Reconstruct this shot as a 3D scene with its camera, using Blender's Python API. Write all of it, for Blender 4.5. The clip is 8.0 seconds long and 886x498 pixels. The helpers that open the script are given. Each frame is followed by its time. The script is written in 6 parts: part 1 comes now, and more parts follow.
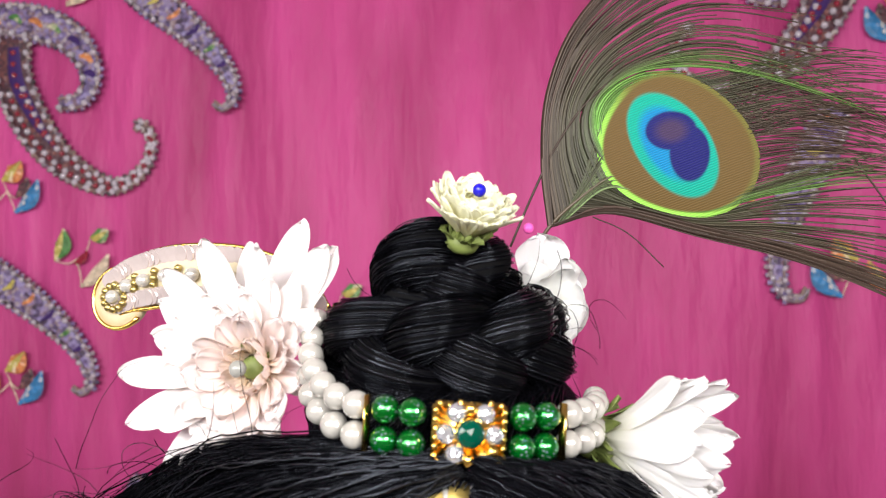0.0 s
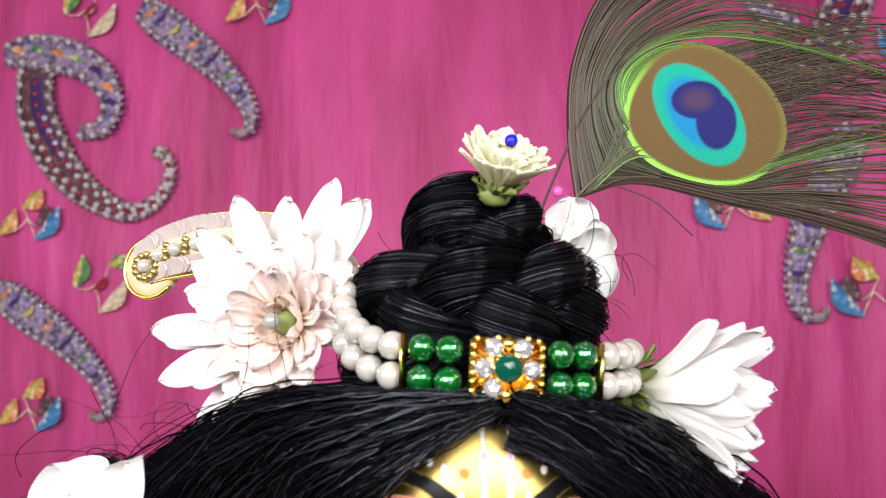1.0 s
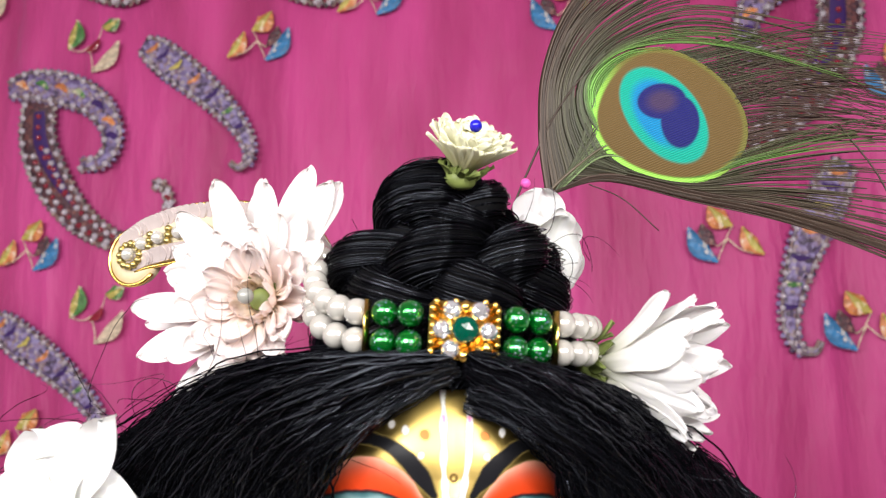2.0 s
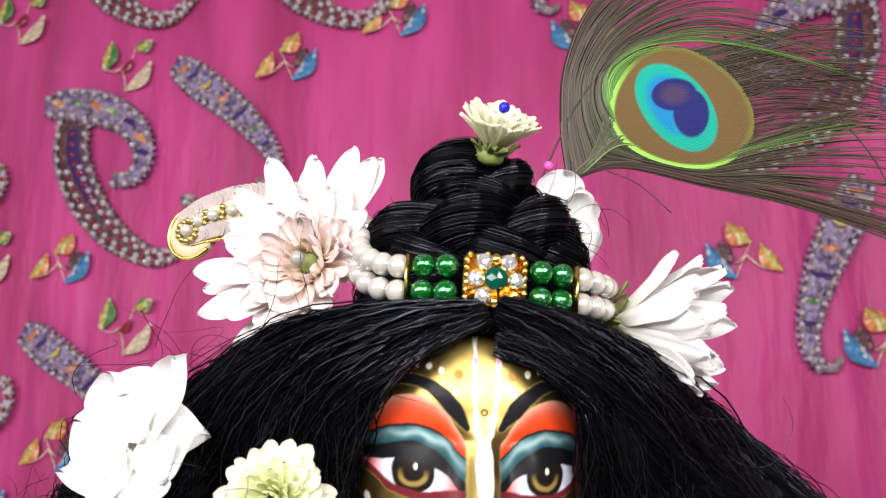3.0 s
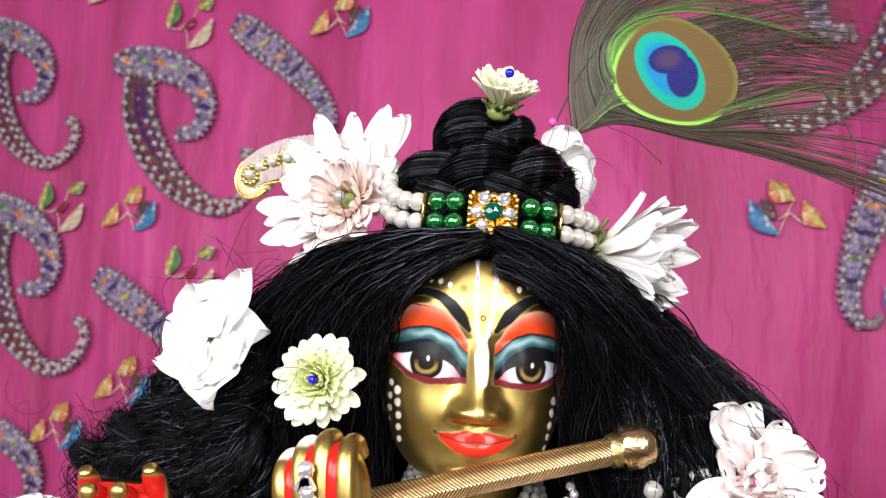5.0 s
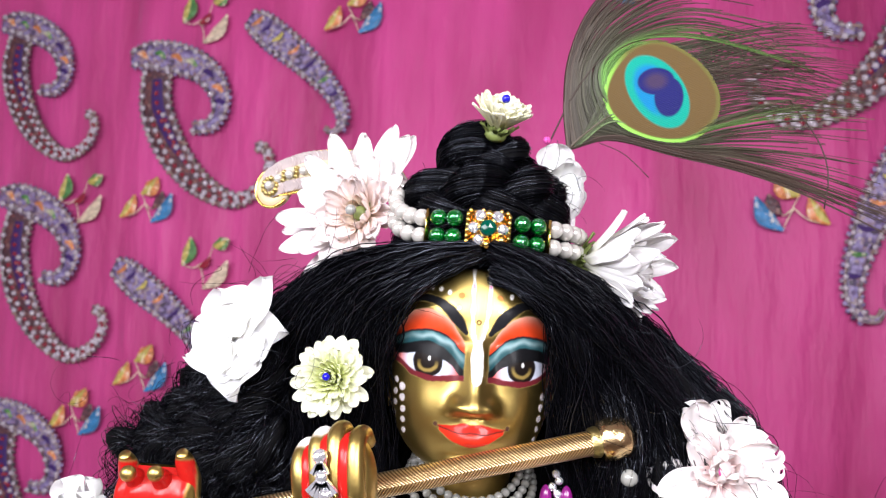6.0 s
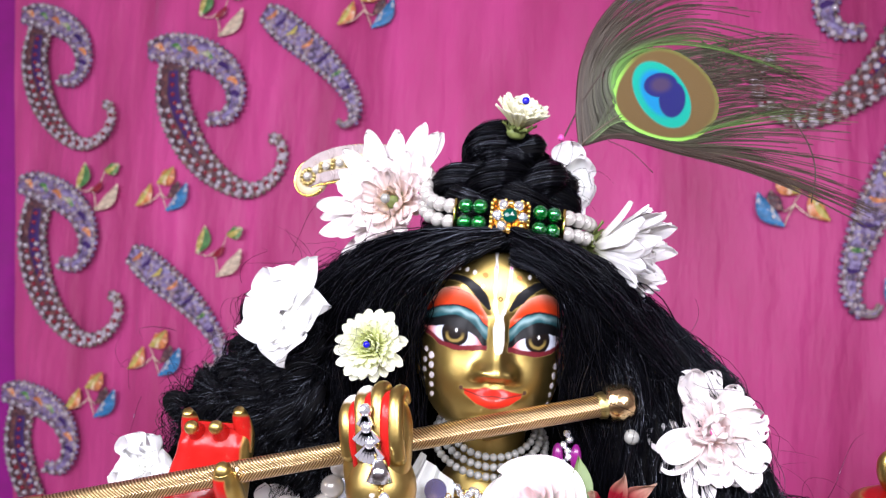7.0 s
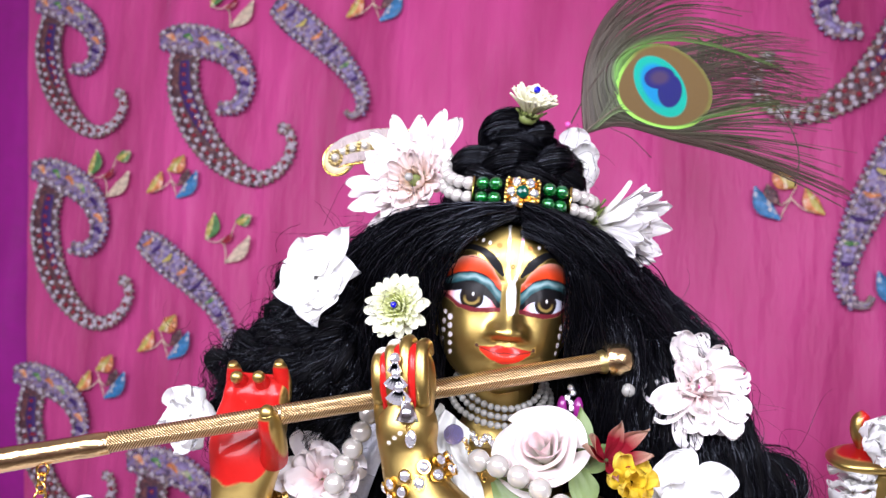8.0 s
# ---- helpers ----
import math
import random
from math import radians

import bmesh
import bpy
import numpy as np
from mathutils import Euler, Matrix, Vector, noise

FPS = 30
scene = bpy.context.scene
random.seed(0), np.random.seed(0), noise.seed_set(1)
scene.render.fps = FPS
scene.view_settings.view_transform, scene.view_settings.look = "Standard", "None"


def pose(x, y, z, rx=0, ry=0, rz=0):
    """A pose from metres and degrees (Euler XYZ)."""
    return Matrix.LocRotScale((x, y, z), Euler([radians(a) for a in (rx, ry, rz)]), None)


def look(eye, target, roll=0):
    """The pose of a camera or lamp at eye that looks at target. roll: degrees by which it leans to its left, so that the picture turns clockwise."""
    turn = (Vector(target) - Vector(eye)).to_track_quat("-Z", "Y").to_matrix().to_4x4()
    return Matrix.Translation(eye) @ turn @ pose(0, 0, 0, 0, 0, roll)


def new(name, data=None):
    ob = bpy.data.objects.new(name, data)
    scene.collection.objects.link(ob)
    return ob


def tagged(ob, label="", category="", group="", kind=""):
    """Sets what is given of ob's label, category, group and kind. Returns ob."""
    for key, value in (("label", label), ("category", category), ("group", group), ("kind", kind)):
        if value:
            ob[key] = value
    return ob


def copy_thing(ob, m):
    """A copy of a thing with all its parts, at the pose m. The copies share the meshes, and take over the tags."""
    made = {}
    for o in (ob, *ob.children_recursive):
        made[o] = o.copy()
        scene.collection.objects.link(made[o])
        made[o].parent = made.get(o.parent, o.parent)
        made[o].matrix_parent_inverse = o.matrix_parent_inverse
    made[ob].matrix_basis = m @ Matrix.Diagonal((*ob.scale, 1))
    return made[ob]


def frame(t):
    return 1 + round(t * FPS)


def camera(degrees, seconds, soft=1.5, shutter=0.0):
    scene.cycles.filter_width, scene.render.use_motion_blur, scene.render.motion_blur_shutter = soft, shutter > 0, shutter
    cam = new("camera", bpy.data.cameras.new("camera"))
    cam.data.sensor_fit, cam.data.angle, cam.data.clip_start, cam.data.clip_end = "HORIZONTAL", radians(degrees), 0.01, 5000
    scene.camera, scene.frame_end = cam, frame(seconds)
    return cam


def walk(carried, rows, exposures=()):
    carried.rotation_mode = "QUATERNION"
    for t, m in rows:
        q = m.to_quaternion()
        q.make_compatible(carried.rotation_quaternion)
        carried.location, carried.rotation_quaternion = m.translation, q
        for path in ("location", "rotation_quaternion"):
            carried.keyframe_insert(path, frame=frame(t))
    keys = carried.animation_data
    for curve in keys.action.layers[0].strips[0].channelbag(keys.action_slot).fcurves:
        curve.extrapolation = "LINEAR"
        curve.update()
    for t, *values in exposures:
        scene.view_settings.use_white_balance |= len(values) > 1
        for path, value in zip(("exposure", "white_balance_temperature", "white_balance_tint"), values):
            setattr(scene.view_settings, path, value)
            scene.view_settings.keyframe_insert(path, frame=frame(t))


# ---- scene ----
cam = camera(58.3, 8.0, soft=1.2)
cam.data.dof.use_dof = True
cam.data.dof.focus_distance, cam.data.dof.aperture_fstop = 0.255, 25.0
PATH = [
    (0, (0.05, 0.036, 0.645), (-0.187, 2.02, 0.729), -0.7),
    (0.5, (0.048, 0.033, 0.637), (-0.216, 2.012, 0.754), -0.9),
    (1, (0.045, 0.036, 0.625), (-0.223, 2.01, 0.797), -1.1),
    (1.2, (0.046, 0.037, 0.624), (-0.205, 2.012, 0.81), -1.2),
    (2.3, (0.055, 0.026, 0.601), (-0.221, 1.983, 0.911), -0.6),
    (2.5, (0.054, 0.023, 0.597), (-0.23, 1.976, 0.922), -0.5),
    (3, (0.053, 0.01, 0.59), (-0.258, 1.957, 0.928), -0.2),
    (3.5, (0.057, 0.001, 0.582), (-0.273, 1.946, 0.911), -0.2),
    (4, (0.063, -0.006, 0.576), (-0.284, 1.938, 0.889), 0.1),
    (4.5, (0.068, -0.021, 0.576), (-0.337, 1.92, 0.84), 0.8),
    (5.8, (0.083, -0.056, 0.58), (-0.388, 1.877, 0.785), 1.4),
    (6, (0.084, -0.062, 0.581), (-0.391, 1.871, 0.781), 1.6),
    (6.5, (0.084, -0.078, 0.577), (-0.402, 1.853, 0.763), 2.2),
    (7, (0.084, -0.098, 0.574), (-0.4, 1.834, 0.756), 2.3),
    (7.5, (0.085, -0.12, 0.569), (-0.404, 1.811, 0.747), 2.5),
    (8, (0.085, -0.134, 0.561), (-0.398, 1.799, 0.728), 3.0),
]
walk(cam, [(t, look(eye, target, roll)) for t, eye, target, roll in PATH], [(0.0, 0.1, 6500, 10), (4.5, 0.1, 6450, 10), (6.0, 0.17, 6080, 15), (8.0, 0.16, 5850, 20)])

# ---- world and light ----
world = bpy.data.worlds.new("world")
scene.world = world
world.use_nodes = True
wb = world.node_tree.nodes["Background"]
wb.inputs[0].default_value = (0.9, 0.95, 1.0, 1)
wb.inputs[1].default_value = 0.16


def area(name, eye, target, size, size_y, watts, colour):
    lamp = bpy.data.lights.new(name, "AREA")
    lamp.shape, lamp.size, lamp.size_y, lamp.energy, lamp.color = "RECTANGLE", size, size_y, watts, colour
    ob = new(name, lamp)
    ob.matrix_world = look(eye, target)
    return ob


area("tube_light", (-0.26, -0.60, 1.00), (0.0, 0.25, 0.55), 0.55, 0.32, 6.6, (1.0, 0.98, 0.95))
area("tube_light", (0.58, -0.52, 0.90), (0.02, 0.25, 0.55), 0.45, 0.30, 9.5, (1.0, 0.97, 0.93))
# unseen fill lamp, added low in front to even out the backdrop
area("ceiling_panel", (-0.55, -0.80, 0.95), (-0.45, 1.3, 0.28), 1.9, 0.35, 24, (1.0, 0.98, 0.96))
scene.view_settings.exposure = 0.0

# ---- materials ----


class Nodes:
    """A small builder for node materials."""

    def __init__(self, name):
        self.mat = bpy.data.materials.new(name)
        self.mat.use_nodes = True
        self.t = self.mat.node_tree
        self.b = self.t.nodes["Principled BSDF"]

    def add(self, kind, **ins):
        n = self.t.nodes.new(kind)
        for k, v in ins.items():
            key = int(k[1:]) if k[0] == "i" and k[1:].isdigit() else k.replace("_", " ")
            self.put(n.inputs[key], v)
        return n

    def put(self, socket, v):
        if isinstance(v, bpy.types.NodeSocket):
            self.t.links.new(v, socket)
        else:
            socket.default_value = v

    def math(self, op, a, b=0.0):
        n = self.add("ShaderNodeMath", i0=a, i1=b)
        n.operation = op
        return n.outputs[0]

    def mix(self, f, a, b):
        n = self.t.nodes.new("ShaderNodeMix")
        n.data_type = "RGBA"
        self.put(n.inputs[0], f), self.put(n.inputs[6], a), self.put(n.inputs[7], b)
        return n.outputs[2]

    def ramp(self, f, stops):
        n = self.add("ShaderNodeValToRGB", i0=f)
        while len(n.color_ramp.elements) < len(stops):
            n.color_ramp.elements.new(0.5)
        for e, (p, c) in zip(n.color_ramp.elements, stops):
            e.position, e.color = p, (*c, 1) if len(c) == 3 else c
        return n.outputs[0]

    def noise(self, scale, detail=3.0, vec=None, out=0):
        n = self.add("ShaderNodeTexNoise", Scale=scale, Detail=detail)
        if vec is not None:
            self.put(n.inputs["Vector"], vec)
        return n.outputs[out]

    def coord(self, out="Object"):
        return self.t.nodes.new("ShaderNodeTexCoord").outputs[out]

    def xyz(self, v):
        return self.add("ShaderNodeSeparateXYZ", i0=v).outputs

    def bump(self, h, strength=0.3, dist=0.001):
        n = self.add("ShaderNodeBump", Strength=strength, Distance=dist, Height=h)
        self.put(self.b.inputs["Normal"], n.outputs[0])

    def set(self, **ins):
        for k, v in ins.items():
            self.put(self.b.inputs[k.replace("_", " ")], v)
        return self.mat


def c4(c):
    return (*c, 1)


def simple(name, col, rough=0.5, metal=0.0, vary=0.12, scale=300.0, bump=0.15, dist=0.0003, **more):
    n = Nodes(name)
    f = n.noise(scale, 4.0, n.coord())
    g = n.noise(scale * 0.13, 2.0, n.coord())
    lo = tuple(v * (1 - vary) for v in col)
    hi = tuple(min(1.0, v * (1 + vary)) for v in col)
    n.set(Base_Color=n.mix(n.math("MULTIPLY", n.math("ADD", f, g), 0.5), c4(lo), c4(hi)), Metallic=metal,
          Roughness=n.math("ADD", n.math("MULTIPLY", f, rough * 0.3), rough * 0.85), **more)
    n.bump(f, bump, dist)
    return n.mat


def petal_mat(name, base, body, tip, length, rough=0.7):
    """Petal colour from its foot to its tip, with fine veins along it."""
    n = Nodes(name)
    co = n.coord()
    x, y, z = n.xyz(co)[0:3]
    f = n.math("DIVIDE", x, length)
    col = n.ramp(f, [(0.0, base), (0.45, body), (1.0, tip)])
    rnd = n.t.nodes.new("ShaderNodeObjectInfo").outputs["Random"]
    col = n.mix(n.math("MULTIPLY", rnd, 0.12), col, c4(tuple(v * 0.86 for v in body)))
    vein = n.add("ShaderNodeTexWave", Vector=co, Scale=260.0, Distortion=1.5, Detail=2.0)
    vein.bands_direction = "Y"
    n.set(Base_Color=col, Roughness=rough, Specular_IOR_Level=0.2, Subsurface_Weight=0.25, Subsurface_Radius=(0.002, 0.002, 0.0015), Subsurface_Scale=0.6)
    n.bump(n.math("ADD", vein.outputs[1], n.noise(420.0, 3.0, co)), 0.10, 0.0003)
    # light that comes through the thin petal
    glow = n.add("ShaderNodeBsdfTranslucent", Color=col)
    both = n.add("ShaderNodeMixShader", i0=0.36, i1=n.b.outputs[0], i2=glow.outputs[0])
    n.t.links.new(both.outputs[0], n.t.nodes["Material Output"].inputs[0])
    return n.mat


M = {}
M["white_wall"] = simple("painted_wall", (0.62, 0.60, 0.57), 0.8, scale=40, bump=0.2, dist=0.002)
M["floor"] = simple("stone_floor", (0.35, 0.30, 0.26), 0.4, scale=20)
M["altar"] = simple("marble_top", (0.7, 0.68, 0.66), 0.3, scale=15)
M["pearl"] = simple("pearl", (0.54, 0.52, 0.48), 0.20, vary=0.05, scale=900, bump=0.05, metal=0.35, Coat_Weight=1.0, Coat_Roughness=0.10)
M["small_pearl"] = simple("grey_pearl", (0.27, 0.27, 0.25), 0.25, vary=0.08, scale=900, Coat_Weight=0.4)
M["gold"] = simple("gold_metal", (0.86, 0.58, 0.15), 0.2, 1.0, scale=700, bump=0.2)
M["old_gold"] = simple("antique_gold", (0.50, 0.40, 0.16), 0.35, 1.0, scale=900, bump=0.5, dist=0.0006)
M["silver"] = simple("silver", (0.75, 0.77, 0.80), 0.2, 1.0, scale=900, bump=0.4)
M["blue_pin"] = simple("blue_glass", (0.01, 0.008, 0.42), 0.08, vary=0.05)
M["pink_pin"] = simple("pink_pearl", (0.75, 0.10, 0.40), 0.15, vary=0.05)
M["leaf"] = simple("leaf_green", (0.13, 0.19, 0.06), 0.5, vary=0.35, scale=250, bump=0.4)
M["calyx"] = simple("calyx_green", (0.16, 0.20, 0.05), 0.6, vary=0.4, scale=500, bump=0.4)
M["purple"] = simple("purple_velvet", (0.30, 0.004, 0.24), 0.75, vary=0.4, scale=30, bump=0.4, dist=0.004)
M["hair_core"] = simple("hair_under", (0.002, 0.002, 0.0025), 0.8, vary=0.3, Specular_IOR_Level=0.08)

n = Nodes("black_hair")
g = n.noise(900.0, 2.0, n.coord())
rnd = n.add("ShaderNodeNewGeometry").outputs["Random Per Island"]
n.set(Base_Color=n.mix(rnd, c4((0.0012, 0.0012, 0.0018)), c4((0.005, 0.005, 0.007))), Roughness=n.math("ADD", n.math("MULTIPLY", g, 0.14), n.math("MULTIPLY", rnd, 0.12)), Specular_IOR_Level=n.math("ADD", 0.07, n.math("MULTIPLY", n.math("POWER", rnd, 4.0), 0.9)), Specular_Tint=c4((0.75, 0.83, 1.0)))
M["hair"] = n.mat

n = Nodes("green_foil_bead")
v = n.add("ShaderNodeTexVoronoi", Vector=n.coord(), Scale=1000.0)
fleck = n.ramp(v.outputs["Distance"], [(0.12, (1, 1, 1)), (0.36, (0, 0, 0))])
patch = n.ramp(n.noise(260.0, 2.0, n.coord()), [(0.40, (0, 0, 0)), (0.48, (1, 1, 1))])
mask = n.math("MULTIPLY", fleck, patch)
hue = n.mix(v.outputs["Color"], c4((0.15, 0.35, 0.8)), c4((0.75, 0.8, 0.7)))
n.set(Base_Color=n.mix(mask, c4((0.0, 0.20, 0.02)), hue), Metallic=0.75, Roughness=0.20, Coat_Weight=1.0, Coat_Roughness=0.04)
n.bump(v.outputs["Distance"], 0.1, 0.0002)
M["green"] = n.mat

n = Nodes("crystal")
n.set(Base_Color=c4((0.92, 0.94, 1.0)), Roughness=0.04, Metallic=0.8, Specular_IOR_Level=1.0, Coat_Weight=1.0)
n.bump(n.noise(900.0, 0.0, n.coord()), 0.5, 0.0006)
M["crystal"] = n.mat
n = Nodes("emerald")
n.set(Base_Color=c4((0.0, 0.05, 0.03)), Roughness=0.05, Specular_IOR_Level=0.6)
M["emerald"] = n.mat

# painted brass: the colour layer holds the paint, its alpha how far the paint covers the brass
n = Nodes("painted_brass")
att = n.t.nodes.new("ShaderNodeAttribute")
att.attribute_name = "paint"
g1 = n.noise(55.0, 5.0, n.coord())
g2 = n.noise(700.0, 3.0, n.coord())
brass = n.mix(g1, c4((0.40, 0.285, 0.08)), c4((0.56, 0.41, 0.135)))
strokes = n.noise(420.0, 3.0, n.coord())
worn = n.add("ShaderNodeMix", i0=n.math("MULTIPLY", strokes, 0.35))
worn.data_type, worn.blend_type = "RGBA", "MULTIPLY"
n.put(worn.inputs[6], att.outputs["Color"])
n.put(worn.inputs[7], n.ramp(strokes, [(0.35, (0.55, 0.5, 0.5)), (0.65, (1, 1, 1))]))
n.set(Base_Color=n.mix(att.outputs["Alpha"], brass, worn.outputs[2]),
      Metallic=n.math("SUBTRACT", 1.0, att.outputs["Alpha"]),
      Roughness=n.math("ADD", n.math("MULTIPLY", g2, 0.10), n.math("ADD", n.math("MULTIPLY", g1, 0.16), 0.24)),
      Coat_Weight=n.math("MULTIPLY", att.outputs["Alpha"], n.math("ADD", 0.02, n.math("MULTIPLY", n.math("GREATER_THAN", n.math("SUBTRACT", n.xyz(att.outputs["Color"])[0], n.math("MULTIPLY", n.xyz(att.outputs["Color"])[1], 8.0)), 0.15), 0.28))), Coat_Roughness=0.08, Specular_IOR_Level=0.09)
hgt = n.math("ADD", n.math("MULTIPLY", g2, 0.25), n.math("MULTIPLY", att.outputs["Alpha"], 0.2))
n.bump(hgt, 0.35, 0.0003)
M["brass"] = n.mat

# flute: chevron engraving along the local x axis
n = Nodes("engraved_brass")
x, y, z = n.xyz(n.coord())[0:3]
ph = n.math("ADD", n.math("MULTIPLY", x, 5600.0), n.math("MULTIPLY", n.math("ABSOLUTE", n.math("ADD", z, 0.0005)), 5200.0))
wav = n.math("MULTIPLY", n.math("ADD", n.math("SINE", ph), 1.0), 0.5)
col = n.mix(wav, c4((0.22, 0.12, 0.04)), c4((0.82, 0.62, 0.34)))
n.set(Base_Color=col, Metallic=0.95, Roughness=0.28)
n.bump(wav, 0.6, 0.0004)
M["engraved"] = n.mat

# pink satin with fine creases, a vertical weave and fold shade in its colour
n = Nodes("pink_satin")
co = n.coord()
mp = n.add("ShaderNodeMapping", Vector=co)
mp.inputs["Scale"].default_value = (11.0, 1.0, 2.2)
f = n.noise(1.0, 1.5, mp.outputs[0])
mp2 = n.add("ShaderNodeMapping", Vector=co)
mp2.inputs["Scale"].default_value = (900.0, 1.0, 60.0)
g = n.noise(1.0, 2.0, mp2.outputs[0])
mp3 = n.add("ShaderNodeMapping", Vector=co)
mp3.inputs["Scale"].default_value = (34.0, 1.0, 7.0)
h = n.noise(9.0, 4.0, co)
# upright streaks from deep to bright pink paint the shading of soft folds
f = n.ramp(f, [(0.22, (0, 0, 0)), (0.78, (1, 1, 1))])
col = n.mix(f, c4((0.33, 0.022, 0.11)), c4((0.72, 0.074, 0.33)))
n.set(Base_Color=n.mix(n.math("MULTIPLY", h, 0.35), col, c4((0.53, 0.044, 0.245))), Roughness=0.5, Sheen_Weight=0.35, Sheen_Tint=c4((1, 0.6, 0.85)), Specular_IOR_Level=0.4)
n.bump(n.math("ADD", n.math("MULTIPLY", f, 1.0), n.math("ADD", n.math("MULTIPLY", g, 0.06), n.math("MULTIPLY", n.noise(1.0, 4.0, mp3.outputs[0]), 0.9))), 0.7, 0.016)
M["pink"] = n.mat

# ---- mesh helpers ----


def mesh_ob(name, verts, faces, mat, parent=None, label="", smooth=True):
    me = bpy.data.meshes.new(name)
    me.from_pydata([tuple(map(float, v)) for v in verts], [], faces)
    if smooth:
        me.polygons.foreach_set("use_smooth", [True] * len(me.polygons))
    me.materials.append(mat)
    me.update()
    ob = new(name, me)
    ob.parent = parent
    if label:
        ob["label"] = label
    return ob


def part(name, bm, mat, parent=None, label="", smooth=True):
    me = bpy.data.meshes.new(name)
    bm.to_mesh(me)
    bm.free()
    if smooth:
        me.polygons.foreach_set("use_smooth", [True] * len(me.polygons))
    me.materials.append(mat)
    ob = new(name, me)
    ob.parent = parent
    if label:
        ob["label"] = label
    return ob


def share(name, me, parent, m, label=""):
    """One more object on a mesh that others use too."""
    ob = new(name, me)
    ob.parent = parent
    ob.matrix_local = m
    if label:
        ob["label"] = label
    return ob


def thing(name, label, category, group="", m=None, kind=""):
    ob = new(name)
    ob.empty_display_size = 0.01
    if m is not None:
        ob.matrix_world = m
    return tagged(ob, label, category, group, kind)


def axes(origin, axis, roll=0.0, up=(0, 0, 1)):
    """A pose whose local z runs along axis."""
    z = Vector(axis).normalized()
    x = Vector(up).cross(z)
    if x.length < 1e-3:
        x = Vector((1, 0, 0))
    x.normalize()
    y = z.cross(x)
    m = Matrix((x, y, z)).transposed().to_4x4()
    m.translation = origin
    return m @ Matrix.Rotation(radians(roll), 4, "Z")


def spline(points, count):
    """Catmull-Rom through points, evenly in the parameter."""
    p = np.array(points, float)
    q = np.vstack([2 * p[0] - p[1], p, 2 * p[-1] - p[-2]])
    t = np.linspace(0, len(p) - 1, count)
    i = np.minimum(t.astype(int), len(p) - 2)
    u = (t - i)[:, None]
    a, b, c, d = q[i], q[i + 1], q[i + 2], q[i + 3]
    return 0.5 * (2 * b + (c - a) * u + (2 * a - 5 * b + 4 * c - d) * u ** 2 + (3 * b - a - 3 * c + d) * u ** 3)


def tubes(paths, radii, sides=3, cap=True, flat=1.0):
    """Tubes along many paths: paths is a list of (n, 3) arrays, radii a list of numbers or (n,) arrays."""
    V, F, base = [], [], 0
    ang = np.arange(sides) * 2 * math.pi / sides
    ca, sa = np.cos(ang), np.sin(ang) * flat
    for p, r in zip(paths, radii):
        k = len(p)
        d = np.gradient(p, axis=0)
        d /= np.linalg.norm(d, axis=1)[:, None] + 1e-12
        mean = np.abs(d).mean(axis=0)
        ref = np.eye(3)[int(np.argmin(mean))]
        a = np.cross(d, ref)
        a /= np.linalg.norm(a, axis=1)[:, None] + 1e-12
        b = np.cross(d, a)
        rr = np.broadcast_to(np.asarray(r, float), (k,))[:, None, None]
        ring = p[:, None, :] + rr * (a[:, None, :] * ca[None, :, None] + b[:, None, :] * sa[None, :, None])
        V.append(ring.reshape(-1, 3))
        for i in range(k - 1):
            o = base + i * sides
            for j in range(sides):
                j2 = (j + 1) % sides
                F.append((o + j, o + sides + j, o + sides + j2, o + j2))
        if cap:
            F.append(tuple(base + j for j in range(sides)))
            F.append(tuple(base + (k - 1) * sides + j for j in reversed(range(sides))))
        base += k * sides
    return np.vstack(V), F


def grid_faces(rows, cols, wrap=False, base=0):
    F = []
    for i in range(rows - 1):
        for j in range(cols if wrap else cols - 1):
            j2 = (j + 1) % cols
            F.append((base + i * cols + j, base + i * cols + j2, base + (i + 1) * cols + j2, base + (i + 1) * cols + j))
    return F


def ball_mesh(name, r, mat, seg=20, rings=12, squash=1.0):
    bm = bmesh.new()
    bmesh.ops.create_uvsphere(bm, u_segments=seg, v_segments=rings, radius=r)
    for v in bm.verts:
        v.co.z *= squash
    me = bpy.data.meshes.new(name)
    bm.to_mesh(me)
    bm.free()
    me.polygons.foreach_set("use_smooth", [True] * len(me.polygons))
    me.materials.append(mat)
    return me


rng = np.random.default_rng(7)

# ---- the room and the backdrop ----


def slab(name, lo, hi, mat, label, category):
    bm = bmesh.new()
    bmesh.ops.create_cube(bm, size=1)
    for v in bm.verts:
        for i in range(3):
            v.co[i] = lo[i] if v.co[i] < 0 else hi[i]
    ob = part(name, bm, mat, None, "", False)
    return tagged(ob, label, category, "", "structure")


slab("floor", (-2.6, -2.2, -0.95), (2.6, 1.6, -0.85), M["floor"], "plain stone floor of the shrine room", "floor")
slab("ceiling", (-2.6, -2.2, 2.2), (2.6, 1.6, 2.3), M["white_wall"], "plain painted ceiling over the shrine", "ceiling")
slab("wall_north", (-2.6, 1.5, -0.85), (2.6, 1.6, 2.2), M["white_wall"], "painted wall behind the pink hanging", "wall")
slab("wall_south", (-2.6, -2.2, -0.85), (2.6, -2.1, 2.2), M["white_wall"], "painted wall facing the shrine", "wall")
slab("wall_west", (-2.6, -2.1, -0.85), (-2.5, 1.5, 2.2), M["white_wall"], "painted side wall of the room", "wall")
slab("wall_east", (2.5, -2.1, -0.85), (2.6, 1.5, 2.2), M["white_wall"], "painted side wall of the room", "wall")
slab("altar", (-1.5, -0.02, -0.85), (1.6, 1.2, 0.0), M["altar"], "marble altar platform under the statue", "altar")

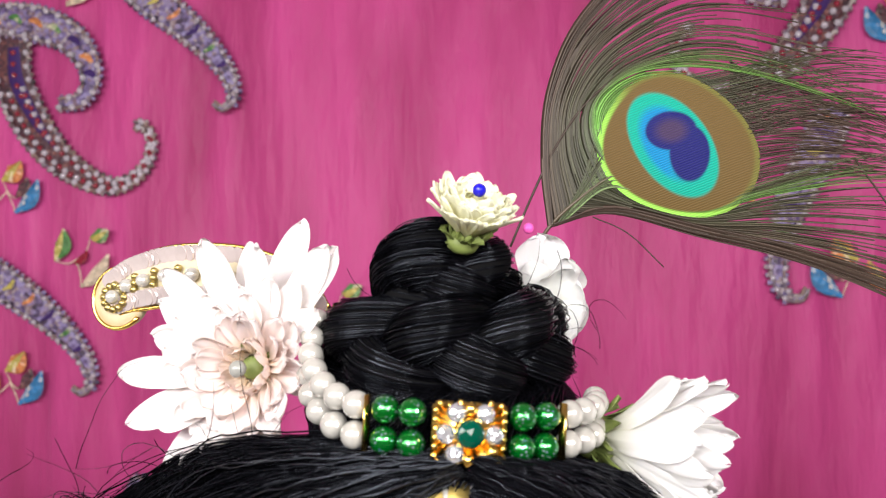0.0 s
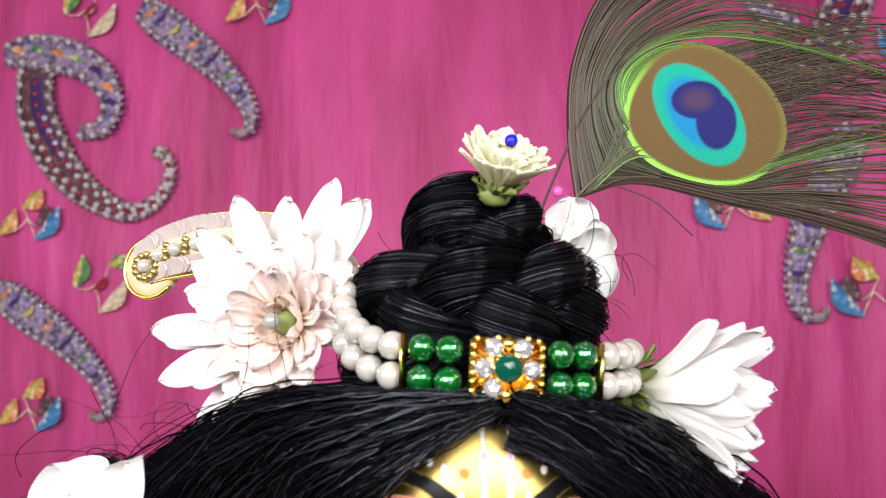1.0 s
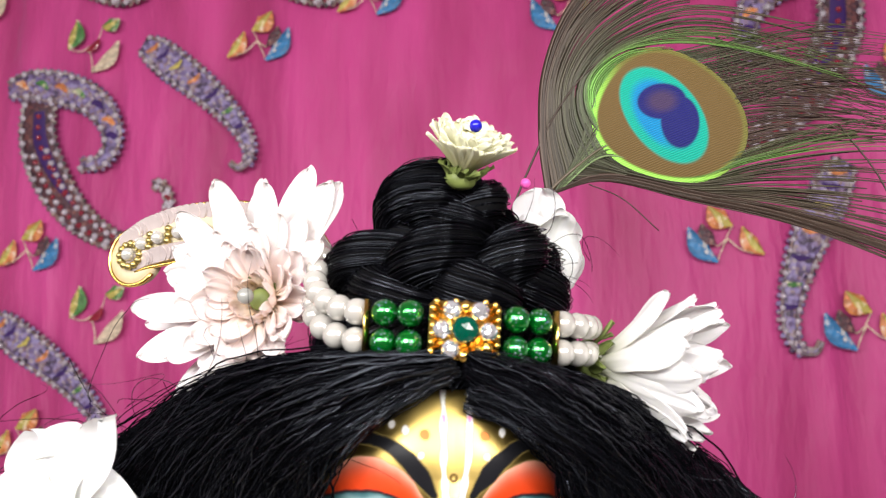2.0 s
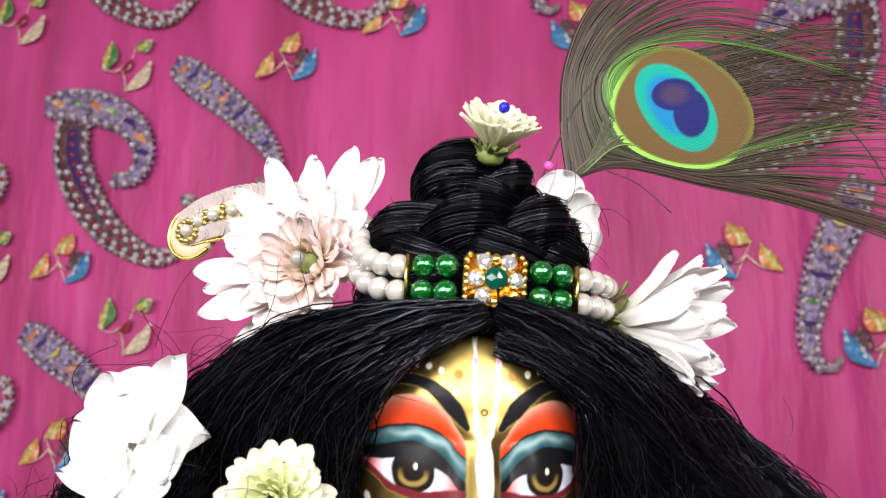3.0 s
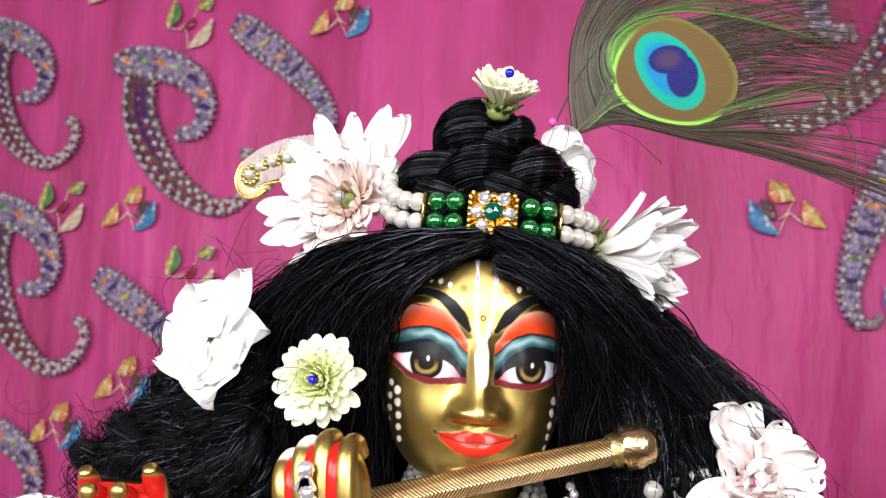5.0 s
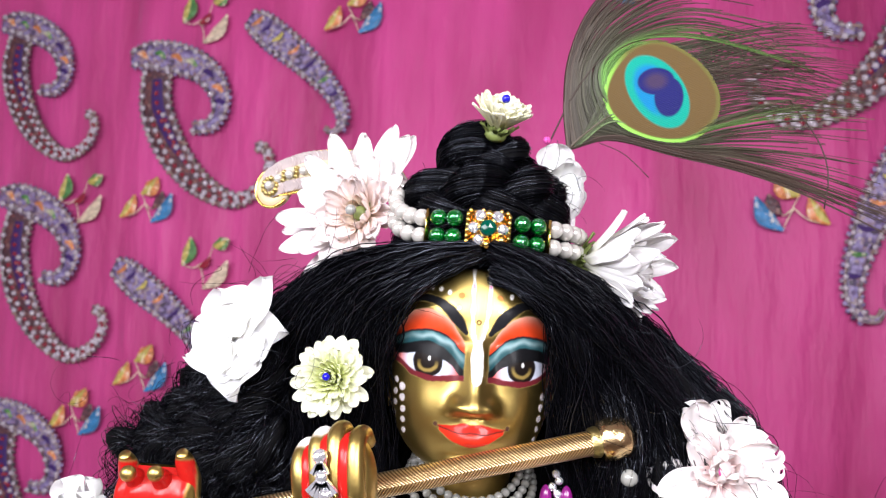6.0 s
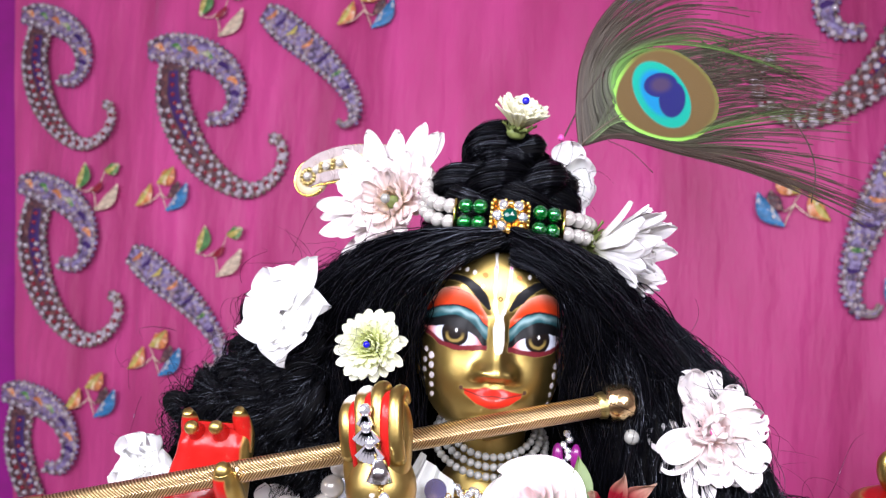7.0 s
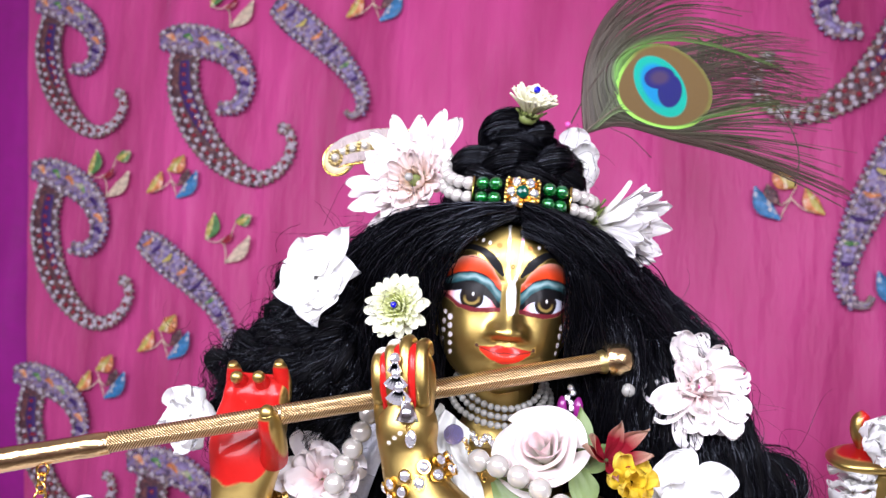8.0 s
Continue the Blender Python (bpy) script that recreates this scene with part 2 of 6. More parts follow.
WALL = 1.315


def cloth(name, x0, x1, z0, z1, y, mat, amp, freq, seed, cols=220, rows=60, lean=0.0):
    rows_v = []
    noise.seed_set(seed)
    for i in range(rows):
        z = z0 + (z1 - z0) * i / (rows - 1)
        for j in range(cols):
            xa = x0 - lean * (z - 0.27)
            x = xa + (x1 - xa) * j / (cols - 1)
            w = noise.noise((x * freq, z * 0.8, seed)) + 0.45 * noise.noise((x * freq * 2.7, z * 1.7, seed + 3.0)) + 0.25 * noise.noise((x * freq * 3, z * 9, seed + 6.0)) + 0.22 * abs(noise.noise((x * freq * 5, z * 2.4, seed + 9.0)))
            rows_v.append((x, y + amp * w, z))
    back = [(a, b + 0.004, c) for a, b, c in rows_v]
    n0 = len(rows_v)
    F = grid_faces(rows, cols) + [tuple(k + n0 for k in reversed(f)) for f in grid_faces(rows, cols)]
    return mesh_ob(name, rows_v + back, F, mat)


backdrop = thing("backdrop", "pink satin hanging with embroidered beaded paisleys behind the statue", "hanging cloth", kind="structure")
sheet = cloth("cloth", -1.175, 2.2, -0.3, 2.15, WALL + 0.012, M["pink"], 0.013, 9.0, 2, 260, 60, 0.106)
sheet.parent = backdrop
side = cloth("curtain", -2.3, -1.05, -0.3, 2.15, WALL + 0.06, M["purple"], 0.02, 7.0, 5, 90, 40)
tagged(side, "deep purple velvet curtain beside the pink hanging", "curtain", "", "structure")



def stitched(name, stops, scale):
    """Close embroidery: small stitches in several thread colours."""
    n = Nodes(name)
    co = n.coord()
    v = n.add("ShaderNodeTexVoronoi", Vector=co, Scale=scale)
    f = n.noise(scale * 0.35, 3.0, co)
    k = n.math("ADD", n.math("MULTIPLY", n.xyz(v.outputs["Color"])[0], 0.55), n.math("MULTIPLY", f, 0.45))
    n.set(Base_Color=n.ramp(k, stops), Roughness=0.5, Specular_IOR_Level=0.6)
    n.bump(v.outputs["Distance"], 0.7, 0.002)
    return n.mat


M["lavender"] = stitched("lavender_thread", [(0.22, (0.05, 0.03, 0.06)), (0.38, (0.16, 0.11, 0.26)), (0.52, (0.30, 0.25, 0.48)), (0.66, (0.20, 0.11, 0.13)), (0.82, (0.50, 0.46, 0.50))], 150.0)
M["maroon"] = stitched("maroon_thread", [(0.22, (0.03, 0.012, 0.02)), (0.42, (0.10, 0.03, 0.04)), (0.58, (0.06, 0.03, 0.05)), (0.72, (0.20, 0.06, 0.05)), (0.88, (0.30, 0.24, 0.24))], 170.0)
M["indigo"] = simple("indigo_thread", (0.04, 0.01, 0.12), 0.7, vary=0.4, scale=160, bump=0.5)
M["tan_cord"] = stitched("tan_cord", [(0.25, (0.06, 0.04, 0.05)), (0.45, (0.30, 0.20, 0.17)), (0.6, (0.14, 0.10, 0.15)), (0.8, (0.48, 0.42, 0.40))], 110.0)
M["glass_bead"] = simple("clear_bead", (0.50, 0.46, 0.52), 0.08, vary=0.5, scale=90, Coat_Weight=1.0)
M["red_bead"] = simple("red_bead", (0.26, 0.015, 0.035), 0.15, vary=0.2, Coat_Weight=1.0)
M["thread_green"] = stitched("green_thread", [(0.25, (0.048, 0.156, 0.036)), (0.6, (0.08, 0.26, 0.06)), (0.85, (0.78, 0.66, 0.52))], 130.0)
M["thread_yellow"] = stitched("yellow_thread", [(0.25, (0.372, 0.312, 0.072)), (0.6, (0.62, 0.52, 0.12)), (0.85, (0.78, 0.66, 0.52))], 130.0)
M["thread_orange"] = stitched("orange_thread", [(0.25, (0.450, 0.156, 0.048)), (0.6, (0.75, 0.26, 0.08)), (0.85, (0.78, 0.66, 0.52))], 130.0)
M["thread_blue"] = stitched("blue_thread", [(0.25, (0.018, 0.132, 0.300)), (0.6, (0.03, 0.22, 0.50)), (0.85, (0.78, 0.66, 0.52))], 130.0)
M["thread_cream"] = stitched("cream_thread", [(0.25, (0.432, 0.348, 0.252)), (0.6, (0.72, 0.58, 0.42)), (0.85, (0.78, 0.66, 0.52))], 130.0)


def ribbon(points, widths, count, thick):
    """A flat padded band along a line in the x-z plane; returns vertices and faces and its centre line and half widths."""
    p = spline([(a, 0, b) for a, b in points], count)
    w = spline([(v, 0, 0) for v in widths], count)[:, 0]
    d = np.gradient(p, axis=0)
    d /= np.linalg.norm(d, axis=1)[:, None]
    side = np.stack([-d[:, 2], np.zeros(count), d[:, 0]], 1)
    prof = [(-1, 0), (-0.85, -0.7), (-0.4, -1), (0.4, -1), (0.85, -0.7), (1, 0)]
    V = np.stack([p + side * (w * a)[:, None] + np.array((0, 1, 0)) * (thick * b) for a, b in prof], 1).reshape(-1, 3)
    return V, grid_faces(count, len(prof)), p, side, w


def beads(places, r):
    """Many small beads in one mesh."""
    V, F, base = [], [], 0
    oct_v = [(math.cos(a) * math.cos(b), math.sin(b), math.sin(a) * math.cos(b)) for b in (-0.9, 0.0) for a in np.arange(6) * math.pi / 3] + [(0, -1, 0)]
    for c in places:
        for v in oct_v:
            V.append((c[0] + r * v[0], c[1] + r * (v[1] if v[1] <= 0 else 0) , c[2] + r * v[2]))
        for j in range(6):
            j2 = (j + 1) % 6
            F.append((base + j, base + 6 + j, base + 6 + j2, base + j2))
            F.append((base + 12, base + j, base + j2))
        base += 13
    return V, F


def paisley():
    """The large beaded paisley: a lavender crest over a dark tapering body that curls up into a hook."""
    ob = thing("paisley", "", "")
    body_l, body_w = [(0.018, -0.035), (0.020, -0.116), (0.054, -0.194), (0.103, -0.255), (0.161, -0.295), (0.215, -0.308), (0.261, -0.280), (0.275, -0.238), (0.262, -0.207), (0.243, -0.205)], [0.032, 0.035, 0.034, 0.027, 0.018, 0.011, 0.008, 0.006, 0.005, 0.007]
    crest_l, crest_w = [(-0.042, -0.016), (0.004, -0.010), (0.070, -0.022), (0.128, -0.050), (0.160, -0.093), (0.164, -0.132), (0.145, -0.159), (0.107, -0.163)], [0.016, 0.028, 0.031, 0.026, 0.020, 0.015, 0.012, 0.009]
    white, reds, rim, dark_rim = [], [], [], []
    lift = np.array((0, -0.004, 0))
    for nm, pts, ws, mat in (("body", body_l, body_w, "maroon"), ("crest", crest_l, crest_w, "lavender")):
        high = 0.003 if nm == "body" else 0.0055
        up = lift * (high / 0.003)
        V, F, p, s, w = ribbon(pts, [v * 0.9 for v in ws], 90, high)
        mesh_ob(nm, V, F, M[mat], ob)
        for sg in (-1, 1):
            q = p + s * (w * sg)[:, None]
            mesh_ob("cord", *tubes([q + up * 0.7], [0.0030], 6), M["tan_cord"], ob)
            (rim if nm == "crest" else dark_rim).extend([tuple(v + up * 0.3) for v in along(p + s * (w * sg + 0.003 * sg)[:, None], 0.0135)])
            white += [tuple(v + up) for v in along(p + s * (w * sg * 0.90)[:, None], 0.024)]
        if nm == "body":
            for sg in (-0.42, 0.42):
                q = along((p + s * (w * sg)[:, None])[12:76], 0.0125)
                white += [tuple(v + up) for v in q[::2]]
                reds += [tuple(v + up) for v in q[1::2]]
            V, F, *_ = ribbon([(0.020, -0.06), (0.026, -0.12), (0.062, -0.19), (0.10, -0.24)], [0.013, 0.016, 0.012, 0.003], 24, 0.0040)
            mesh_ob("inlay", V, F, M["indigo"], ob)
            reds += [tuple(v + up * 1.2) for v in along(spline([(0.020, 0, -0.06), (0.026, 0, -0.12), (0.062, 0, -0.19), (0.09, 0, -0.23)], 30), 0.02)]
        else:
            for k, m2 in ((8, "thread_orange"), (17, "thread_green"), (24, "thread_orange"), (31, "thread_green"), (40, "indigo"), (49, "thread_orange"), (58, "indigo")):
                V, F, *_ = ribbon([(p[k][0] - 0.012, p[k][2] + 0.005), (p[k][0], p[k][2] + 0.004), (p[k][0] + 0.012, p[k][2] - 0.008)], [0.003, 0.008, 0.003], 8, 0.0072)
                mesh_ob("stitch", V, F, M[m2], ob)
    a = mesh_ob("clear_beads", *beads(white, 0.0058), M["glass_bead"], ob)
    b = mesh_ob("red_beads", *beads(reds, 0.0052), M["red_bead"], ob)
    c = mesh_ob("scalloped_rim", *beads(rim, 0.0050), M["lavender"], ob)
    d = mesh_ob("scalloped_rim", *beads(dark_rim, 0.0046), M["tan_cord"], ob)
    a["kind"] = b["kind"] = c["kind"] = d["kind"] = "stuff"
    return ob


def along(line, step):
    """Points at even steps along a line."""
    d = np.concatenate([[0.0], np.cumsum(np.linalg.norm(np.diff(line, axis=0), axis=1))])
    t = np.arange(step / 2, d[-1], step)
    return np.stack([np.interp(t, d, line[:, k]) for k in range(3)], 1)


def slim_paisley():
    ob = thing("slim_paisley", "", "")
    V, F, p, s, w = ribbon([(-0.020, 0.014), (0.004, 0.0), (0.042, -0.031), (0.10, -0.077), (0.149, -0.127), (0.178, -0.17), (0.184, -0.205), (0.166, -0.222), (0.150, -0.212)], [0.013, 0.023, 0.026, 0.022, 0.015, 0.010, 0.006, 0.004, 0.003], 80, 0.003)
    mesh_ob("body", V, F, M["lavender"], ob)
    edge, rim = [], []
    for sg in (-1, 1):
        q = p + s * (w * sg)[:, None] + np.array((0, -0.003, 0))
        mesh_ob("cord", *tubes([q], [0.0028], 6), M["tan_cord"], ob)
        edge += [tuple(v + np.array((0, -0.004, 0))) for v in along(q[:66], 0.018)]
        rim += [tuple(v) for v in along((p + s * (w * sg + 0.004 * sg)[:, None])[:66], 0.0125)]
    for k, m2 in ((8, "thread_orange"), (14, "indigo"), (20, "thread_yellow"), (26, "thread_orange"), (32, "indigo"), (38, "thread_green"), (44, "indigo")):
        V, F, *_ = ribbon([(p[k][0] - 0.011, p[k][2] - 0.004), (p[k][0] + 0.004, p[k][2] + 0.002), (p[k][0] + 0.011, p[k][2] + 0.012)], [0.002, 0.0055, 0.002], 8, 0.0042)
        mesh_ob("stitch", V, F, M[m2], ob)
    a = mesh_ob("clear_beads", *beads(edge, 0.0046), M["glass_bead"], ob)
    c = mesh_ob("scalloped_rim", *beads(rim, 0.0050), M["lavender"], ob)
    a["kind"] = c["kind"] = "stuff"
    return ob


def sprig(kind):
    """A small embroidered sprig of three or four padded leaves."""
    ob = thing("sprig", "", "")
    if kind == 0:
        rows = [(-0.035, -0.01, -0.02, 0.045, 0.012, "thread_green"), (0.03, 0.03, 0.062, 0.042, 0.011, "thread_green"), (0.012, -0.055, 0.062, 0.0, 0.011, "thread_cream"), (0.0, -0.015, 0.024, 0.006, 0.006, "red_bead")]
    else:
        rows = [(0.02, -0.045, 0.062, 0.012, 0.012, "thread_blue"), (-0.005, 0.012, 0.03, 0.045, 0.014, "thread_orange"), (-0.05, -0.035, -0.02, 0.01, 0.011, "thread_orange"), (0.022, -0.018, 0.042, 0.016, 0.010, "maroon")]
    for a, b, c, d, w, mt in rows:
        V, F, *_ = ribbon([(0.004, -0.008), ((a + 0.004) / 2 + 0.004, (b - 0.008) / 2 - 0.006), (a, b)], [0.0012, 0.0010, 0.0007], 10, 0.0016)
        mesh_ob("stem", V, F, M["thread_cream"], ob)
        w = w * 1.25
        mid = ((a + c) / 2 + (d - b) * 0.12, (b + d) / 2 - (c - a) * 0.12)
        V, F, *_ = ribbon([(a, b), mid, (c, d)], [0.002, w, 0.002], 10, 0.0025)
        mesh_ob("leaf", V, F, M[mt], ob)
        if mt in ("thread_green", "thread_orange"):
            V, F, *_ = ribbon([(a, b), (mid[0] - w * 0.5, mid[1] - w * 0.3), (c, d)], [0.001, w * 0.5, 0.001], 10, 0.0036)
            mesh_ob("leaf_half", V, F, M["thread_yellow"], ob)
    return ob


def put_motif(proto, x, z, turn=0.0, mirror=1, s=1.0):
    ob = copy_thing(proto, Matrix())
    ob.parent = backdrop
    ob.matrix_basis = Matrix.Translation((x, WALL - 0.001, z)) @ Matrix.Rotation(radians(turn), 4, "Y") @ Matrix.Diagonal((s * mirror, 1, s, 1))
    return ob


protos = [paisley(), slim_paisley(), sprig(0), sprig(1)]
for x, z, turn, mir in [(-0.875, 1.125, 0, 1), (-1.165, 0.838, 10, 0.97), (-1.165, 0.40, 5, 0.88), (-1.20, 1.212, 9, 0.88), (-0.90, 1.58, 0, 1), (-0.52, 1.55, 0, 1), (-0.87, 0.25, 0, 1), (0.545, 1.245, 0, -1), (0.52, 1.62, 0, -1)]:
    put_motif(protos[0], x, z, turn, math.copysign(1, mir), abs(mir))
for x, z, turn, mir in [(-0.64, 1.165, 0, 1), (-0.905, 0.675, -4, 1), (0.505, 0.885, -25, -1), (-0.62, 0.30, 0, 1), (0.2, 1.45, 0, -1), (0.85, 1.25, 0, -1)]:
    put_motif(protos[1], x, z, turn, mir)
for x, z in [(-1.03, 0.83), (-0.74, 0.70), (-0.77, 1.19), (-0.30, 0.60), (-1.0, 1.30)]:
    put_motif(protos[2], x, z)
for x, z, mir in [(-0.87, 0.82, 1), (-0.86, 0.49, 1), (-1.00, 0.40, 1), (-0.45, 1.18, 1), (0.335, 0.80, -1), (0.53, 0.66, -1), (0.10, 1.20, -1), (-0.25, 1.25, 1), (0.62, 1.05, -1)]:
    put_motif(protos[3], x, z, 0, mir)
for p in protos:
    for o in list(p.children_recursive) + [p]:
        bpy.data.objects.remove(o)
for o in backdrop.children_recursive:
    for k in ("label", "category"):
        if k in o:
            del o[k]

# ---- the statue ----
YAW = 15.0
HEAD = pose(0.0236, 0.2330, 0.570, 0, 3.0, YAW)


def step(d, soft):
    """1 inside (d < 0), 0 outside, over a soft edge."""
    return np.clip(0.5 - d / soft, 0, 1)


def to_line(x, z, pts, count=60):
    """Distance to a curve and the place along it, 0 to 1."""
    c = spline([(a, b, 0) for a, b in pts], count)[:, :2]
    best, where = np.full(x.shape, 9.0), np.zeros(x.shape)
    for k, (a, b) in enumerate(c):
        d = np.hypot(x - a, z - b)
        m = d < best
        best[m], where[m] = d[m], k / (count - 1)
    return best, where


def gauss(x, s):
    return np.exp(-0.5 * (x / s) ** 2)


def smooth_curve(zs, pts):
    a = spline([(u, v, 0) for u, v in pts], 200)
    return np.interp(zs, a[:, 0], a[:, 1])


def face_paint(x, z, front):
    """Paint on the face: colours and cover by place across and up from the middle of the eyes."""
    col = np.zeros(x.shape + (3,))
    cov = np.zeros(x.shape)

    def lay(mask, c):
        mask = mask * front
        col[:] = col * (1 - mask[..., None]) + np.array(c) * mask[..., None]
        cov[:] = cov * (1 - mask) + mask

    e = 0.00035
    # strokes of a brush are never quite even
    x, z = x + 0.00010 * np.sin(z * 900 + 2.0 * np.sin(x * 500 + 1.0)), z + 0.00010 * np.sin(x * 800 + 2.0 * np.sin(z * 600)) + 0.00004 * np.sin(x * 2600 + z * 800)
    for sg in (-1, 1):
        u = x * sg
        lid = smooth_curve(u, [(0.002, -0.0058), (0.0055, -0.0036), (0.009, 0.0002), (0.0145, 0.0030), (0.020, 0.0034), (0.026, 0.0022), (0.031, 0.0018)])
        fold = smooth_curve(u, [(0.002, 0.0012), (0.005, 0.0030), (0.010, 0.0078), (0.0155, 0.0096), (0.022, 0.0092), (0.028, 0.0068), (0.032, 0.0055)])
        top = smooth_curve(u, [(0.002, 0.0035), (0.005, 0.0072), (0.010, 0.0138), (0.017, 0.0170), (0.023, 0.0158), (0.028, 0.0095), (0.032, 0.006)])
        low = smooth_curve(u, [(0.002, -0.0058), (0.0055, -0.0054), (0.010, -0.0060), (0.016, -0.0062), (0.022, -0.0046), (0.026, -0.0016), (0.031, 0.0005)])
        inner = step(0.0040 - u, 0.0006)
        outer = step(u - 0.0285, 0.001)
        io = inner * outer
        # orange over the eye, paler towards the brow
        k = np.clip((z - fold) / np.maximum(top - fold, 1e-4), 0, 1)[..., None]
        orange = np.array((0.55, 0.045, 0.010)) * (1 - k) + np.array((0.78, 0.36, 0.26)) * k ** 4 + np.array((0.60, 0.06, 0.012)) * (k - k ** 3)
        m = step(z - top, e) * step(fold - z, e) * io * front
        col[:] = col * (1 - m[..., None]) + orange * m[..., None]
        cov[:] = cov * (1 - m) + m
        k = np.clip((z - lid) / np.maximum(fold - lid, 1e-4), 0, 1)[..., None]
        # the last term paints a whitish gloss highlight along the teal lid
        teal = np.array((0.004, 0.022, 0.028)) * (1 - k) + np.array((0.035, 0.12, 0.135)) * k + np.array((0.20, 0.25, 0.25)) * gauss(k - 0.72 - 0.05 * np.sin(u * 900)[..., None], 0.10) * gauss(u - 0.014, 0.007)[..., None]
        m = step(z - fold, e) * step(lid - z, e) * io * front
        col[:] = col * (1 - m[..., None]) + teal * m[..., None]
        cov[:] = cov * (1 - m) + m
        lay(step(np.abs(z - fold) - 0.00035, e) * io, (0.02, 0.015, 0.02))
        # the eye
        eye = step(z - lid, e) * step(low - z, e) * io
        lay(eye, (0.52, 0.56, 0.66))
        lay(eye * step(u - 0.0085, 0.004), (0.60, 0.12, 0.12))
        lay(eye * step(0.0245 - u, 0.003), (0.60, 0.16, 0.15))
        lay(eye * step(z - low - 0.0006, 0.0012), (0.50, 0.10, 0.12))
        cx, cz = 0.0160, -0.0010
        d = np.hypot(u - cx + 0.0004 * sg, z - cz)
        lay(eye * step(d - 0.0051, e), (0.010, 0.007, 0.006))
        lay(eye * step(d - 0.0036, 0.0006) * step(0.0025 - d, 0.0006) * step(z - cz + 0.0004, 0.0024), (0.24, 0.17, 0.05))
        # white dab painted in for a lamp's reflection in the pupil
        lay(eye * step(np.hypot(u - cx, (z - cz - 0.0012) * 0.55) - 0.00042, 0.0003), (0.85, 0.85, 0.85))
        # lash lines
        lay(step(np.abs(z - lid - 0.0003) - 0.0023 + 0.0008 * np.abs(u - 0.016) / 0.012, e) * io, (0.006, 0.006, 0.007))
        lay(step(np.abs(z - low + 0.0002) - 0.0010, e) * io, (0.12, 0.014, 0.02))
        # brow
        d, w = to_line(u, z, [(0.0042, 0.0098), (0.0085, 0.0152), (0.014, 0.0196), (0.0205, 0.0206), (0.0275, 0.0172)])
        lay(step(d - 0.0022 * np.sqrt(np.clip(1.05 - w, 0, 1)) * np.clip(0.4 + w * 3, 0, 1), e), (0.008, 0.008, 0.010))
        # white dots over the brow and an orange one beside the middle
        for k in range(7):
            a = 0.0108 + k * 0.0029
            b = 0.0222 + 0.0022 * math.sin((k + 0.6) * 0.62) - 0.0009 * max(0, k - 4)
            lay(step(np.hypot((u - a) * 1.25, z - b) - 0.00105 + 0.00008 * k, e), (0.78, 0.76, 0.74))
        lay(step(np.hypot(u - 0.0066, z - 0.0222) - 0.00105, e), (0.72, 0.22, 0.06))
        lay(step(np.hypot(u - 0.0072, z - 0.0178) - 0.0008, e), (0.8, 0.72, 0.62))
        for k in range(5):
            lay(step(np.hypot((u - 0.0246 + 0.0004 * k), (z + 0.0105 + 0.0038 * k) * 0.75) - 0.00115 + 0.00008 * k, e), (0.80, 0.74, 0.78))
            lay(step(np.hypot((u - 0.0268), (z + 0.0085 + 0.0040 * k) * 0.7) - 0.00085, e), (0.80, 0.74, 0.78))
        # tilak
        d, w = to_line(x, z, [(0.0030 * sg + 0.0004, 0.0345), (0.0027 * sg + 0.0003, 0.018), (0.0016 * sg, 0.0085), (0.0, 0.0045)])
        lay(step(d - 0.00072 - 0.00012 * np.sin(w * 40), e), (0.80, 0.79, 0.76))
        d, w = to_line(x, z, [(0.0029 * sg + 0.0003, 0.0262), (0.0028 * sg + 0.0004, 0.0252)])
        lay(step(d - 0.0004, e), (0.80, 0.25, 0.45))
    d, w = to_line(x, z, [(0.0, 0.0055), (0.0001, 0.0), (0.0003, -0.0058)])
    lay(step(d - 0.0017 - 0.0006 * np.sin(w * 3.1), e), (0.80, 0.79, 0.76))
    lay(step(np.abs(np.hypot(x, z - 0.0135) - 0.0007) - 0.0003, e), (0.10, 0.05, 0.01))
    # lips
    a = np.abs(x)
    up = -0.0212 - 0.03 * a + 0.0008 * gauss(a - 0.0030, 0.0018)
    mid = -0.0243 + 0.00060 * gauss(x, 0.0025) + 19.0 * x ** 2
    lowl = -0.0284 + 42.0 * x ** 2
    lay(step(z - up, e) * step(mid - z, e) * step(a - 0.0118, e), (0.38, 0.014, 0.006))
    lay(step(z - mid, e) * step(lowl - z, e) * step(a - 0.0110, e), (0.48, 0.022, 0.008))
    lay(step(np.abs(z - mid) - 0.00022, e) * step(a - 0.0128, e), (0.06, 0.008, 0.008))
    lay(step(np.hypot(a - 0.0122, (z + 0.0213)) - 0.0008, e), (0.05, 0.02, 0.015))
    return col, cov


